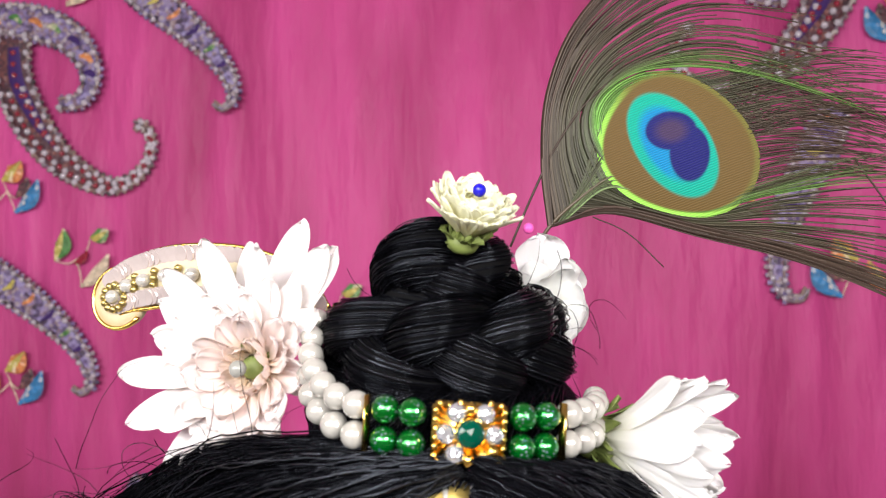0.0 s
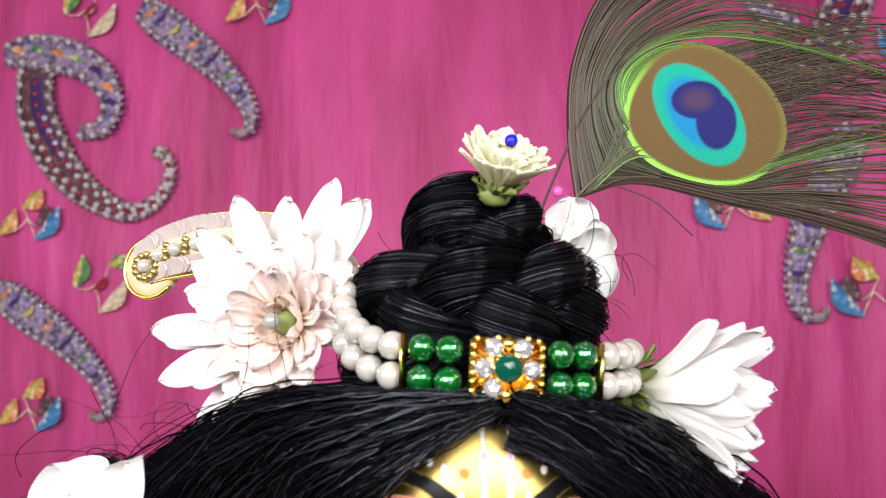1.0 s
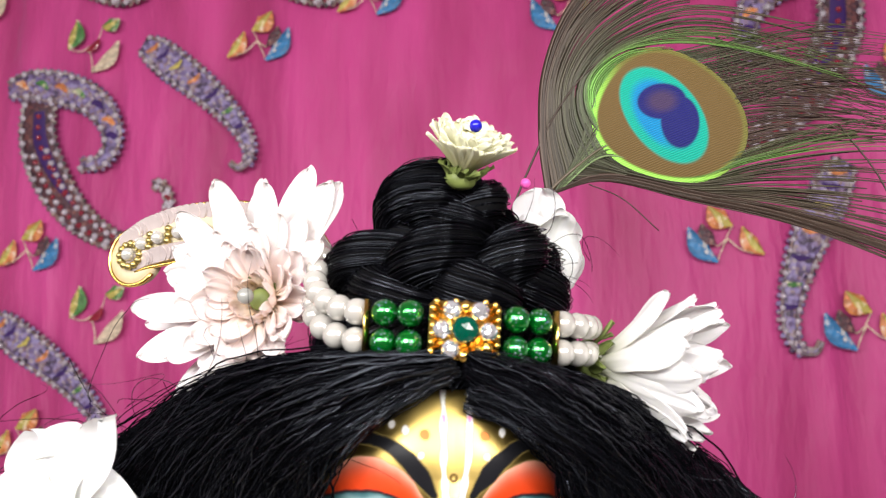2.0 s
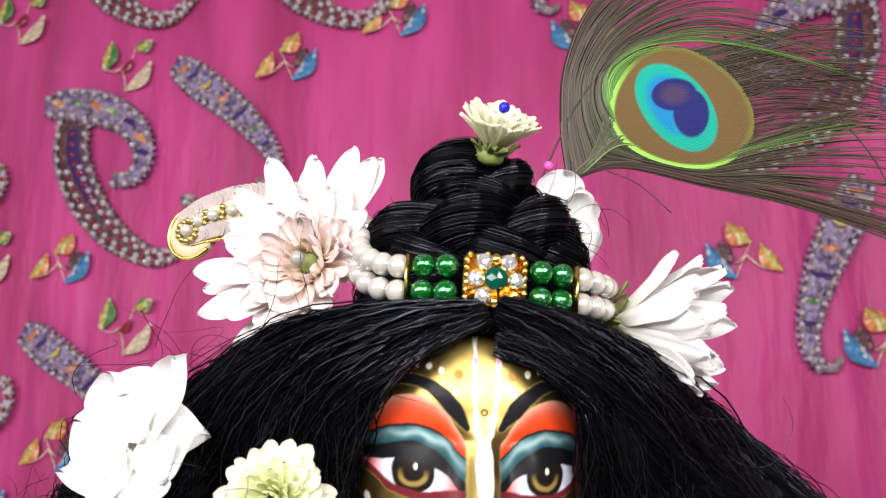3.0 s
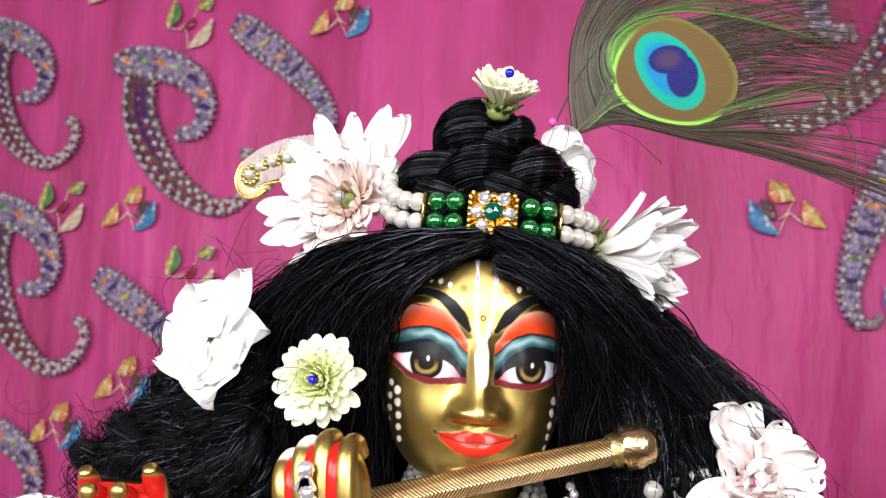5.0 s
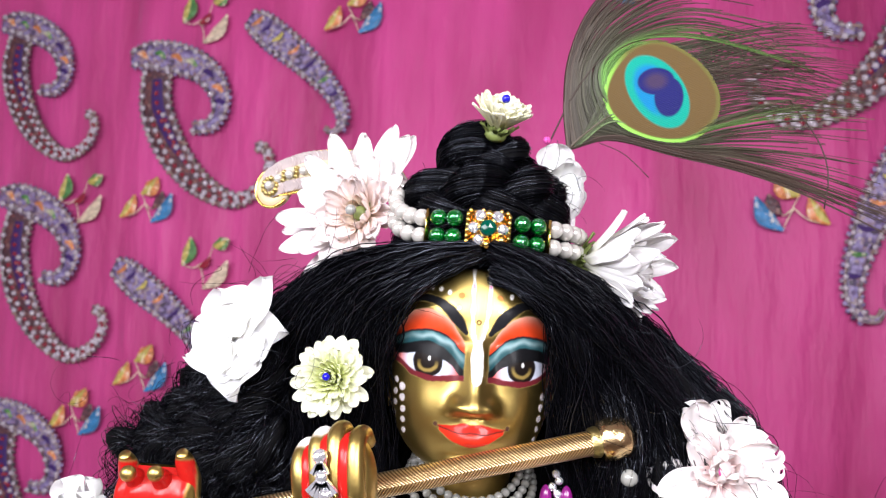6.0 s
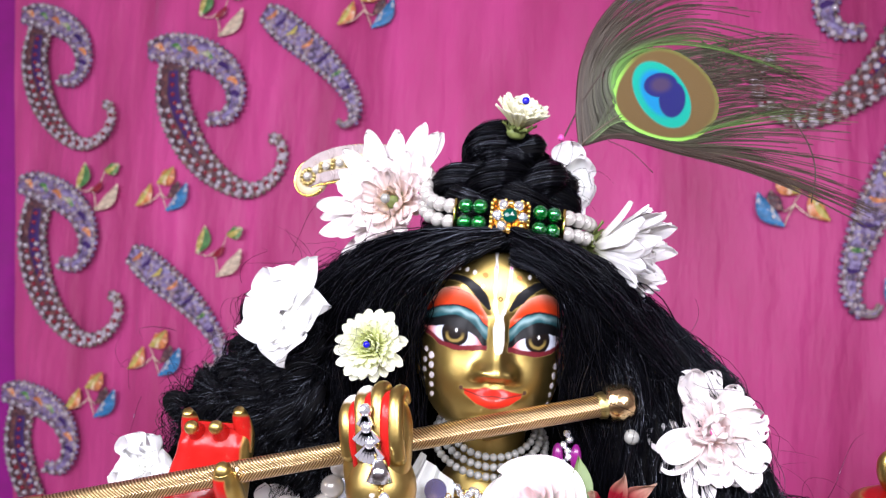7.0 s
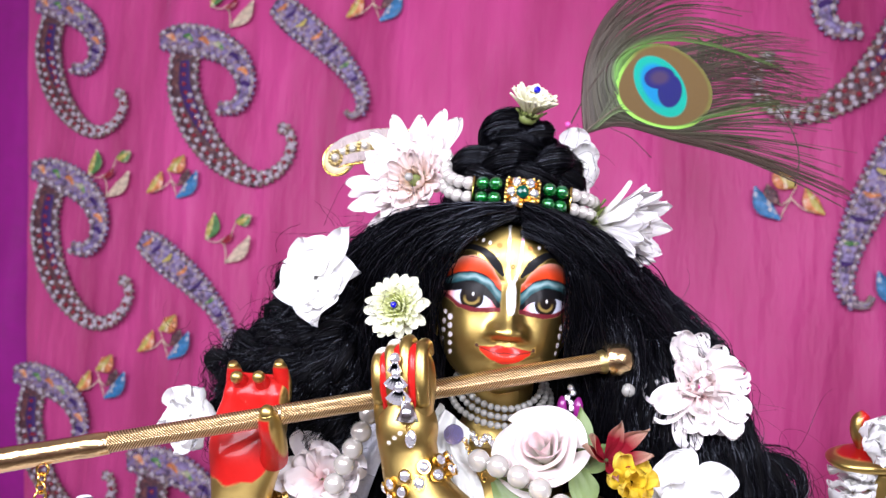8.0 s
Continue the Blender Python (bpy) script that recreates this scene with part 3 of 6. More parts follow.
def head_surface():
    """Rows up the head, columns round it; features pushed out of an oval."""
    nz, na = 330, 420
    zz = np.linspace(-0.0425, 0.050, nz)
    half = np.linspace(-1, 1, na)
    ang = np.sign(half) * (np.abs(half) ** 1.25) * math.pi
    W = smooth_curve(zz, [(-0.0426, 0.003), (-0.040, 0.0105), (-0.0345, 0.0195), (-0.026, 0.0258), (-0.014, 0.0291), (0.0, 0.0300), (0.014, 0.0299), (0.028, 0.0270), (0.040, 0.0205), (0.047, 0.012), (0.0505, 0.002)])
    D = smooth_curve(zz, [(-0.0426, 0.012), (-0.040, 0.0195), (-0.0345, 0.0255), (-0.026, 0.0285), (-0.014, 0.0298), (0.0, 0.0300), (0.014, 0.0298), (0.028, 0.0272), (0.040, 0.0200), (0.047, 0.012), (0.0505, 0.002)])
    A, Z = np.meshgrid(ang, zz)
    Wg, Dg = W[:, None], D[:, None]
    ca, sa = np.cos(A), np.sin(A)
    x = Wg * np.sign(sa) * np.abs(sa) ** 0.92
    y = -Dg * np.sign(ca) * np.abs(ca) ** 0.80
    front = np.clip((ca - 0.02) * 8, 0, 1)
    a = np.abs(x)
    # nose
    zt = np.clip((0.013 - Z) / 0.0292, 0, 1)
    ridge = np.where(Z > -0.0162, zt ** 1.05, np.clip(1 - (-0.0162 - Z) / 0.0022, 0, 1) ** 0.6)
    nose = 0.0092 * ridge * gauss(a, 0.0021 + 0.0017 * zt)
    wings = 0.0040 * gauss(a - 0.0058, 0.0020) * gauss(Z + 0.0148, 0.0020) + 0.0010 * gauss(a, 0.0032) * gauss(Z + 0.0140, 0.0024)
    dent = -0.0012 * gauss(a - 0.0030, 0.0011) * gauss(Z + 0.0178, 0.0008)
    # eyes, brows, cheeks
    eye = 0.0018 * gauss(a - 0.0155, 0.0075) * gauss(Z + 0.0005, 0.0050)
    crease = -0.0009 * gauss(Z - 0.0078 + 10 * (a - 0.015) ** 2, 0.0011) * gauss(a - 0.015, 0.008)
    hollow = -0.0016 * gauss(a - 0.0065, 0.003) * gauss(Z - 0.0015, 0.0045)
    brow = 0.0010 * gauss(Z - 0.0175, 0.004) * gauss(a - 0.014, 0.008)
    cheek = 0.0022 * gauss(a - 0.016, 0.007) * gauss(Z + 0.018, 0.008)
    # mouth and chin
    m_up = 0.0010 * gauss(a, 0.0066) * gauss(Z + 0.0236 + 0.04 * a, 0.0018)
    m_lo = 0.0024 * gauss(a, 0.0052) * gauss(Z + 0.0267, 0.0019)
    m_base = 0.0002 * gauss(a, 0.010) * gauss(Z + 0.0245, 0.005)
    phil = -0.0006 * gauss(a, 0.001) * gauss(Z + 0.0185, 0.0018)
    groove = -0.0014 * gauss(a, 0.006) * gauss(Z + 0.0315, 0.0016)
    chin = 0.0034 * gauss(a, 0.0065) * gauss(Z + 0.0365, 0.0040)
    push = nose + wings + dent + eye + crease + hollow + brow + cheek + m_up + m_lo + m_base + phil + groove + chin
    y = y - push * np.clip(ca * 3, 0, 1)
    col, cov = face_paint(x, Z, front)
    V = np.stack([x, y, Z], -1).reshape(-1, 3)
    return V, grid_faces(nz, na, True), np.concatenate([col.reshape(-1, 3), cov.reshape(-1, 1)], 1)


PAINT_RED = (0.40, 0.010, 0.007, 1.0)


def limb(points, radii, count=24, sides=20, flat=1.0, paint=None):
    """A limb of brass: a round tapering tube with rounded ends. paint(place) gives the colour and its cover."""
    p = spline(points, count)
    r = np.maximum(spline([(v, 0, 0) for v in radii], count)[:, 0], 1e-4)
    V, F = tubes([p], [r], sides, True, flat)
    C = np.zeros((len(V), 4))
    if paint is not None:
        for i, v in enumerate(V):
            C[i] = paint(v)
    return V, F, C


def blob(centre, size, m=None, paint=None, power=1.0, rows=28, cols=36, taper=0.0):
    """A rounded lump with squarish or round sections."""
    V = []
    for i in range(rows):
        b = -math.pi / 2 + math.pi * i / (rows - 1)
        for j in range(cols):
            a = 2 * math.pi * j / cols
            q = [math.cos(b) * math.cos(a), math.cos(b) * math.sin(a), math.sin(b)]
            q = [math.copysign(abs(c) ** power, c) * s for c, s in zip(q, size)]
            q[0] *= 1 - taper * (0.5 - 0.5 * q[2] / size[2]) ** 1.5
            V.append(q)
    V = np.array(V)
    C = np.zeros((len(V), 4))
    if paint is not None:
        for i, v in enumerate(V):
            C[i] = paint(v)
    if m is not None:
        V = V @ np.array(m)[:3, :3].T
    return V + np.array(centre), grid_faces(rows, cols, True), C


def world_of(m, V):
    a = np.array(m)
    return V @ a[:3, :3].T + a[:3, 3]


def statue():
    pieces = []
    V, F, C = head_surface()
    pieces.append((world_of(HEAD, V), F, C))
    # ears, neck, shoulders and body down to the altar
    for sg in (-1, 1):
        V, F, C = blob((0.0292 * sg, 0.004, -0.008), (0.003, 0.007, 0.012))
        pieces.append((world_of(HEAD, V), F, C))
    pieces.append(limb([(0.025, 0.232, 0.55), (0.024, 0.234, 0.53), (0.022, 0.236, 0.512), (0.02, 0.238, 0.49)], [0.0165, 0.0150, 0.0165, 0.034], 20, 28))
    pieces.append(limb([(0.022, 0.238, 0.512), (0.021, 0.24, 0.49), (0.02, 0.242, 0.44), (0.02, 0.245, 0.33), (0.02, 0.247, 0.2), (0.02, 0.247, 0.06), (0.02, 0.247, 0.0)], [0.014, 0.036, 0.046, 0.040, 0.05, 0.058, 0.060], 40, 32))

    # the raised palm that turns to the viewer: wrist, heel, palm and curled fingers in one loft
    rows_p = [(0.472, -0.0748, 0.0112, 0.0095), (0.4826, -0.0747, 0.0126, 0.0092), (0.4929, -0.0747, 0.0149, 0.0086), (0.502, -0.0751, 0.0163, 0.0082), (0.5134, -0.0742, 0.0160, 0.0076), (0.5213, -0.0730, 0.0149, 0.0070), (0.5275, -0.0726, 0.0146, 0.0062), (0.5305, -0.0726, 0.0140, 0.0048), (0.5322, -0.0726, 0.0125, 0.0020)]
    loft = spline([(z, x, w) for z, x, w, d in rows_p], 90)
    deep = spline([(d, 0, 0) for z, x, w, d in rows_p], 90)[:, 0]
    V, C = [], []
    for (z, xc, w), dd in zip(loft, deep):
        for j in range(72):
            a = 2 * math.pi * j / 72
            u, f = math.sin(a), -math.cos(a)
            # the heel and the ball of the thumb swell, the middle of the palm is hollow
            swell = 0.0022 * math.exp(-((u + 0.25) / 0.5) ** 2 - ((z - 0.497) / 0.008) ** 2) - 0.0016 * math.exp(-(u / 0.5) ** 2 - ((z - 0.513) / 0.006) ** 2) + 0.0012 * math.exp(-((z - 0.524) / 0.0035) ** 2) * abs(math.sin(u * 6))
            su = math.copysign(abs(u) ** 0.8, u)
            sf = math.copysign(abs(f) ** 0.7, f)
            V.append((xc + w * su, 0.181 + (dd * sf - (swell if f < 0 else 0)) + 0.10 * (z - 0.505), z))
            edge = 0.4870 + 0.0060 * (u + 0.15) ** 2 + 0.0008 * math.sin(u * 9)
            red = float(step(f + 0.18, 0.12)) * float(step(u - 0.86 + 0.2 * max(0.0, (0.500 - z) / 0.02), 0.06)) * float(step(edge - z, 0.0007))
            C.append((*PAINT_RED[:3], red))
    pieces.append((np.array(V), grid_faces(90, 72, True), np.array(C)))
    for hx, base_x, tz in ((-0.0832, -0.0838, 0.5362), (-0.0618, -0.0612, 0.5380)):
        def horn_paint(v, tz=tz):
            return (*PAINT_RED[:3], float(step(v[2] - tz + 0.0022, 0.0008)) * float(step(v[1] - 0.1815, 0.001)))
        pieces.append(limb([(base_x, 0.1835, 0.522), (base_x, 0.1825, 0.529), (hx, 0.1800, tz - 0.003), (hx + 0.0004, 0.1775, tz)], [0.0036, 0.0037, 0.0031, 0.0019], 30, 18, 1.0, horn_paint))
    for bx, bz in ((-0.0783, 0.5308), (-0.0682, 0.5315)):
        pieces.append(limb([(bx, 0.182, 0.524), (bx, 0.178, 0.5285), (bx, 0.1745, bz - 0.0005)], [0.0036, 0.0034, 0.0026], 14, 14, 1.0, lambda v: PAINT_RED))
        pieces.append(blob((bx, 0.1735, bz), (0.0027, 0.0025, 0.0027)))

    def thumb_paint(v):
        return (*PAINT_RED[:3], float(step(v[0] + 0.0535, 0.0006) * step(v[2] - 0.5165, 0.001)))
    pieces.append(limb([(-0.0610, 0.178, 0.498), (-0.0570, 0.1690, 0.506), (-0.0555, 0.161, 0.514), (-0.0555, 0.1570, 0.5195)], [0.0060, 0.0052, 0.0048, 0.0030], 50, 40, 1.0, thumb_paint))
    pieces.append(blob((-0.0555, 0.1572, 0.5192), (0.0031, 0.0028, 0.0035)))
    pieces.append(limb([(-0.0748, 0.180, 0.480), (-0.0742, 0.182, 0.474), (-0.0735, 0.185, 0.466), (-0.071, 0.19, 0.455), (-0.064, 0.205, 0.41), (-0.04, 0.225, 0.40), (-0.01, 0.235, 0.44)], [0.008, 0.0105, 0.0118, 0.0125, 0.0145, 0.016, 0.017], 36, 24, 0.85))
    # the palm that holds the flute from behind, its back to the viewer, fingers folded over

    def gap_red(v):
        # red showing between the folded fingers
        x, z = v[0], v[2]
        m = 0.0
        for c in (-0.0052, 0.0004, 0.0060):
            m = max(m, float(step(abs(x - c) - 0.0009, 0.0005)) * float(step(0.004 - z, 0.001)) * float(step(z - 0.0165, 0.002)))
        return (*PAINT_RED[:3], m)
    pieces.append(blob((-0.0020, 0.1655, 0.5300), (0.0120, 0.0070, 0.0200), pose(0, 0, 0, 0, 3, -6), gap_red, 0.78))
    for k, fx in enumerate((-0.0115, -0.0065, -0.0010, 0.0052)):
        zt = (0.5445, 0.5480, 0.5500, 0.5490)[k]
        def nail(v, k=k, zt=zt):
            white = float(step(zt + 0.0012 - v[2], 0.0005)) * (1.0 if k < 2 else 0.0)
            return (0.82, 0.80, 0.78, white)
        pieces.append(limb([(fx + 0.0015, 0.1605, 0.527), (fx + 0.0010, 0.1580, 0.536), (fx, 0.1600, zt - 0.002), (fx, 0.1660, zt + 0.0005), (fx, 0.172, zt - 0.003)], [0.0030, 0.0030, 0.0028, 0.0026, 0.002], 20, 14, 1.0, nail))
    for k, fx in enumerate((-0.0090, -0.0037, 0.0022)):
        zt = (0.5440, 0.5470, 0.5475)[k]
        red = lambda v: PAINT_RED
        pieces.append(limb([(fx + 0.0014, 0.1606, 0.524), (fx + 0.0010, 0.1572, 0.534), (fx, 0.1590, zt - 0.001), (fx, 0.1660, zt + 0.001)], [0.0012, 0.0021, 0.0021, 0.0018], 14, 10, 1.0, red))

    def motif(v):
        # white painted dots and a small triangle on the forearm, dashes on the wrist
        x, z, m = v[0], v[2], 0.0
        if v[1] < 0.170:
            for a, b in ((0.0180, 0.4905), (0.0205, 0.4915), (0.0230, 0.4905), (0.0255, 0.4890), (0.0165, 0.4880)):
                m = max(m, float(step(math.hypot(x - a, z - b) - 0.0008, 0.0004)))
            for (a, b), (c, d) in (((0.0175, 0.4800), (0.0200, 0.4880)), ((0.0200, 0.4880), (0.0275, 0.4810)), ((0.0175, 0.4800), (0.0275, 0.4800))):
                t = min(1, max(0, ((x - a) * (c - a) + (z - b) * (d - b)) / ((c - a) ** 2 + (d - b) ** 2)))
                m = max(m, float(step(math.hypot(x - a - t * (c - a), z - b - t * (d - b)) - 0.0007, 0.0004)))
            for a, b in ((-0.0045, 0.5125), (-0.0022, 0.5145), (0.0000, 0.5165)):
                m = max(m, float(step(math.hypot((x - a) * 0.8, (z - b)) - 0.0007, 0.0004)))
        return (0.80, 0.79, 0.77, m)
    pieces.append(limb([(-0.0015, 0.166, 0.536), (-0.0010, 0.167, 0.520), (0.0005, 0.167, 0.508), (0.006, 0.166, 0.494), (0.022, 0.166, 0.480), (0.045, 0.170, 0.470), (0.070, 0.185, 0.462), (0.062, 0.215, 0.475)], [0.005, 0.0118, 0.0112, 0.0118, 0.0130, 0.0145, 0.0160, 0.018], 150, 130, 1.0, motif))
    V, F, C, base = [], [], [], 0
    for v, f, c in pieces:
        V.append(v), C.append(c)
        F += [tuple(k + base for k in q) for q in f]
        base += len(v)
    V, C = np.vstack(V), np.vstack(C)
    ob = mesh_ob("statue", V, F, M["brass"])
    layer = ob.data.color_attributes.new("paint", "FLOAT_COLOR", "POINT")
    layer.data.foreach_set("color", C.astype(np.float32).ravel())
    return tagged(ob, "polished brass statue with painted eyes, standing on the altar", "statue")


statue()

# ---- the wig ----
wig = thing("wig", "long black wig with a braided topknot on the statue", "wig")


def tress(points, radius, hairs, count=26, hair_r=0.00022, twist=0.0, jitter=0.0004, spread=None):
    """Hairs that run along a line inside a bundle of the given radius."""
    c = spline(points, count)
    d = np.gradient(c, axis=0)
    d /= np.linalg.norm(d, axis=1)[:, None]
    ref = np.array((0.13, 0.05, 1.0)) if abs(d[:, 2]).mean() < 0.8 else np.array((0.1, 1.0, 0.05))
    a = np.cross(d, ref)
    a /= np.linalg.norm(a, axis=1)[:, None]
    b = np.cross(d, a)
    r = spline([(v, 0, 0) for v in (radius if isinstance(radius, (list, tuple)) else [radius, radius])], count)[:, 0]
    t = np.linspace(0, 1, count)
    out = []
    for k in range(hairs):
        q = 2 * math.pi * rng.random()
        m = math.sqrt(0.55 + 0.45 * rng.random())
        th = q + twist * t
        wob = np.cumsum(rng.normal(0, 1, (count, 3)), axis=0) * jitter * 0.25
        out.append(c + (a * np.cos(th)[:, None] + b * np.sin(th)[:, None]) * (r * m)[:, None] + wob)
    core = tubes([c], [r * 0.86], 14)
    return out, core


def add_core(cores, name="underlayer"):
    for v, f in cores:
        mesh_ob(name, v, f, M["hair_core"], wig)


def add_hairs(name, paths, r, label="", taper=True):
    rr = []
    for p in paths:
        k = r * (0.7 + 0.6 * rng.random())
        rr.append(k * (1 - 0.7 * np.linspace(0, 1, len(p)) ** 4) if taper else k)
    ob = mesh_ob(name, *tubes(paths, rr, 3, False), M["hair"], wig, label)
    return tagged(ob, kind="stuff")


def sweep(inner, outer, hairs, count, depth, wave=0.0, r=0.0003, lift=0.0):
    """Hair combed between two guide lines, and the sheet under it."""
    a, b = spline(inner, count), spline(outer, count)
    t = np.linspace(0, 1, count)
    paths = []
    clumps = [(rng.random(), 6.3 * rng.random(3), 0.7 + 0.7 * rng.random(), rng.normal(0, 1, 3)) for q in range(max(12, hairs // 26))]
    for k in range(hairs):
        cs, cph, camp, cdir = clumps[int(rng.integers(len(clumps)))]
        s = float(np.clip(cs + rng.normal(0, 0.022), 0, 1)) if rng.random() < 0.8 else rng.random()
        cross = math.sin(math.pi * s)
        drift = s + (rng.random() - 0.5) * 0.25 * t
        base = a * (1 - drift[:, None]) + b * drift[:, None]
        off = np.array((0, -1.0, 0.25)) * depth * (0.15 + cross) * (0.75 + 0.35 * rng.random())
        wv = wave * t[:, None] ** 1.3 * np.stack([camp * np.sin(t * 17 + cph[0] + 0.8 * rng.random()), 0.6 * np.sin(t * 12 + cph[1] + 0.8 * rng.random()), 0.6 * np.cos(t * 15 + cph[2] + 0.8 * rng.random())], 1)
        wv = wv + t[:, None] * (cdir * 0.0022 + rng.normal(0, 0.0012, 3))
        ripple = np.cumsum(rng.normal(0, 1, (count, 3)), axis=0) * 0.00034
        paths.append(base + off + wv + ripple + lift * rng.random() * np.array((0, -1, 0.3)))
    cols = 14
    V = []
    for i in range(count):
        for j in range(cols):
            s = j / (cols - 1)
            p = a[i] * (1 - s) + b[i] * s
            V.append(p + np.array((0, -1.0, 0.25)) * depth * 0.72 * math.sin(math.pi * s))
    n0 = len(V)
    V += [v + np.array((0, 0.014, 0)) for v in V]
    F = grid_faces(count, cols)
    F2 = [tuple(k + n0 for k in reversed(f)) for f in F]
    rim = []
    for i in range(count - 1):
        for j in (0, cols - 1):
            q = (i * cols + j, (i + 1) * cols + j, (i + 1) * cols + j + n0, i * cols + j + n0)
            rim.append(q if j else tuple(reversed(q)))
    return paths, (np.array(V), F + F2 + rim)


cores = []
# front locks from the parting to both sides
LI = [(0.034, 0.2025, 0.6050), (0.019, 0.1985, 0.5985), (0.005, 0.2000, 0.5885), (-0.003, 0.2075, 0.575), (-0.009, 0.2170, 0.552), (-0.011, 0.221, 0.515), (-0.02, 0.225, 0.45)]
LO = [(0.030, 0.212, 0.6085), (-0.005, 0.216, 0.6080), (-0.035, 0.228, 0.601), (-0.064, 0.238, 0.582), (-0.083, 0.242, 0.556), (-0.097, 0.240, 0.520), (-0.108, 0.238, 0.45)]
p, c = sweep(LI, LO, 2900, 36, 0.009, 0.0052)
cores.append(c)
add_hairs("front_lock", p, 0.00017)
RI = [(0.035, 0.2025, 0.6050), (0.0470, 0.2045, 0.5985), (0.0550, 0.2090, 0.5865), (0.0590, 0.2160, 0.568), (0.0610, 0.224, 0.540), (0.064, 0.23, 0.50), (0.067, 0.23, 0.45)]
RO = [(0.040, 0.212, 0.6080), (0.062, 0.221, 0.6015), (0.080, 0.231, 0.590), (0.094, 0.238, 0.572), (0.103, 0.241, 0.548), (0.109, 0.241, 0.520), (0.116, 0.240, 0.45)]
p, c = sweep(RI, RO, 2700, 36, 0.009, 0.0060)
cores.append(c)
add_hairs("front_lock", p, 0.00017)
# wavy masses over both shoulders
p, c = sweep([(-0.03, 0.222, 0.575), (-0.045, 0.216, 0.545), (-0.05, 0.214, 0.515), (-0.045, 0.215, 0.48), (-0.04, 0.215, 0.44)],
             [(-0.06, 0.232, 0.588), (-0.088, 0.236, 0.562), (-0.106, 0.234, 0.540), (-0.106, 0.232, 0.50), (-0.112, 0.232, 0.44)], 500, 60, 0.008, 0.008)
cores.append(c)
add_hairs("shoulder_lock", p, 0.00018)
p, c = sweep([(0.068, 0.228, 0.575), (0.085, 0.226, 0.545), (0.092, 0.226, 0.52), (0.10, 0.226, 0.49), (0.105, 0.226, 0.45)],
             [(0.093, 0.238, 0.575), (0.104, 0.240, 0.552), (0.112, 0.240, 0.530), (0.134, 0.238, 0.502), (0.146, 0.236, 0.45)], 350, 40, 0.006, 0.005)
cores.append(c)
add_hairs("shoulder_lock", p, 0.00018)


def curled_lock(points, width, coil, loops, hairs, count=64):
    """A loose ringlet: hairs that wind together round a line, tighter towards the tip."""
    c = spline(points, count)
    d = np.gradient(c, axis=0)
    d /= np.linalg.norm(d, axis=1)[:, None]
    a = np.cross(d, np.array((0.1, 1.0, 0.05)))
    a /= np.linalg.norm(a, axis=1)[:, None]
    b = np.cross(d, a)
    t = np.linspace(0, 1, count)
    ph0 = 6.3 * rng.random()
    env = np.minimum(1, t * 4) * coil
    out = []
    for k in range(hairs):
        ph = ph0 + loops * (1 + rng.normal(0, 0.10)) * 6.283 * t + rng.normal(0, 0.7)
        e = env * (1 + rng.normal(0, 0.30))
        q = 6.283 * rng.random()
        w = width * math.sqrt(rng.random())
        fray = np.cumsum(rng.normal(0, 1, (count, 3)), axis=0) * 0.00022
        out.append(c + a * (e * np.cos(ph) + w * math.cos(q))[:, None] + b * (0.8 * e * np.sin(ph) + w * math.sin(q))[:, None] + fray)
    ph = ph0 + loops * 6.283 * t
    mid = c + a * (env * np.cos(ph))[:, None] + b * (0.8 * env * np.sin(ph))[:, None]
    return out, tubes([mid], [width * 0.75 * (1 - 0.6 * t ** 3)], 8)


# ringlets in the mass over one shoulder, wavy locks in the other
ringlets, waves = [], []
for k in range(30):
    f = (k + rng.random()) / 30
    x0, z0 = -0.044 - 0.050 * f, 0.572 - 0.020 * f
    x1 = -0.046 - 0.056 * f + rng.normal(0, 0.004)
    zm = 0.535 - 0.012 * rng.random()
    y0 = 0.212 + 0.014 * f
    p, c = curled_lock([(x0, y0 + 0.004, z0), (x0 - 0.006, y0 - 0.003 * rng.random(), (z0 + zm) / 2), (x1 - 0.004, y0 - 0.004, zm), (x1 + rng.normal(0, 0.004), y0 - 0.002, 0.502), (x1 + rng.normal(0, 0.006), y0, 0.468)], 0.0042, 0.0034 + 0.0024 * rng.random(), 3.0 + 2.6 * rng.random(), 72)
    ringlets += p
    cores.append(c)
for x, z, y in ((-0.066, 0.585, 0.224), (-0.078, 0.580, 0.226), (-0.086, 0.560, 0.228), (-0.095, 0.548, 0.230), (-0.101, 0.538, 0.230), (-0.104, 0.524, 0.228)):
    p, c = curled_lock([(x + 0.020, y + 0.004, z - 0.004), (x + 0.006, y, z + 0.004), (x - 0.006, y, z - 0.006), (x - 0.008, y, z - 0.026), (x + 0.002, y, z - 0.050)], 0.0034, 0.0034, 2.6, 60)
    ringlets += p
    cores.append(c)
add_hairs("ringlet", ringlets, 0.00014, "tangled glossy ringlets over the shoulder")
for k in range(16):
    f = (k + rng.random()) / 16
    x0, z0 = 0.066 + 0.026 * f, 0.582 - 0.010 * f
    x2 = 0.078 + 0.045 * f
    p, c = curled_lock([(x0, 0.222 + 0.008 * f, z0), (x0 + 0.010, 0.220 + 0.010 * f, 0.558), (x2, 0.219 + 0.012 * f, 0.532), (x2 + 0.004 + 0.012 * f, 0.220 + 0.010 * f, 0.502), (x2 + 0.012 + 0.018 * f, 0.224, 0.468)], 0.0032, 0.0022 + 0.0012 * rng.random(), 2.0 + 1.0 * rng.random(), 46)
    waves += p
    cores.append(c)
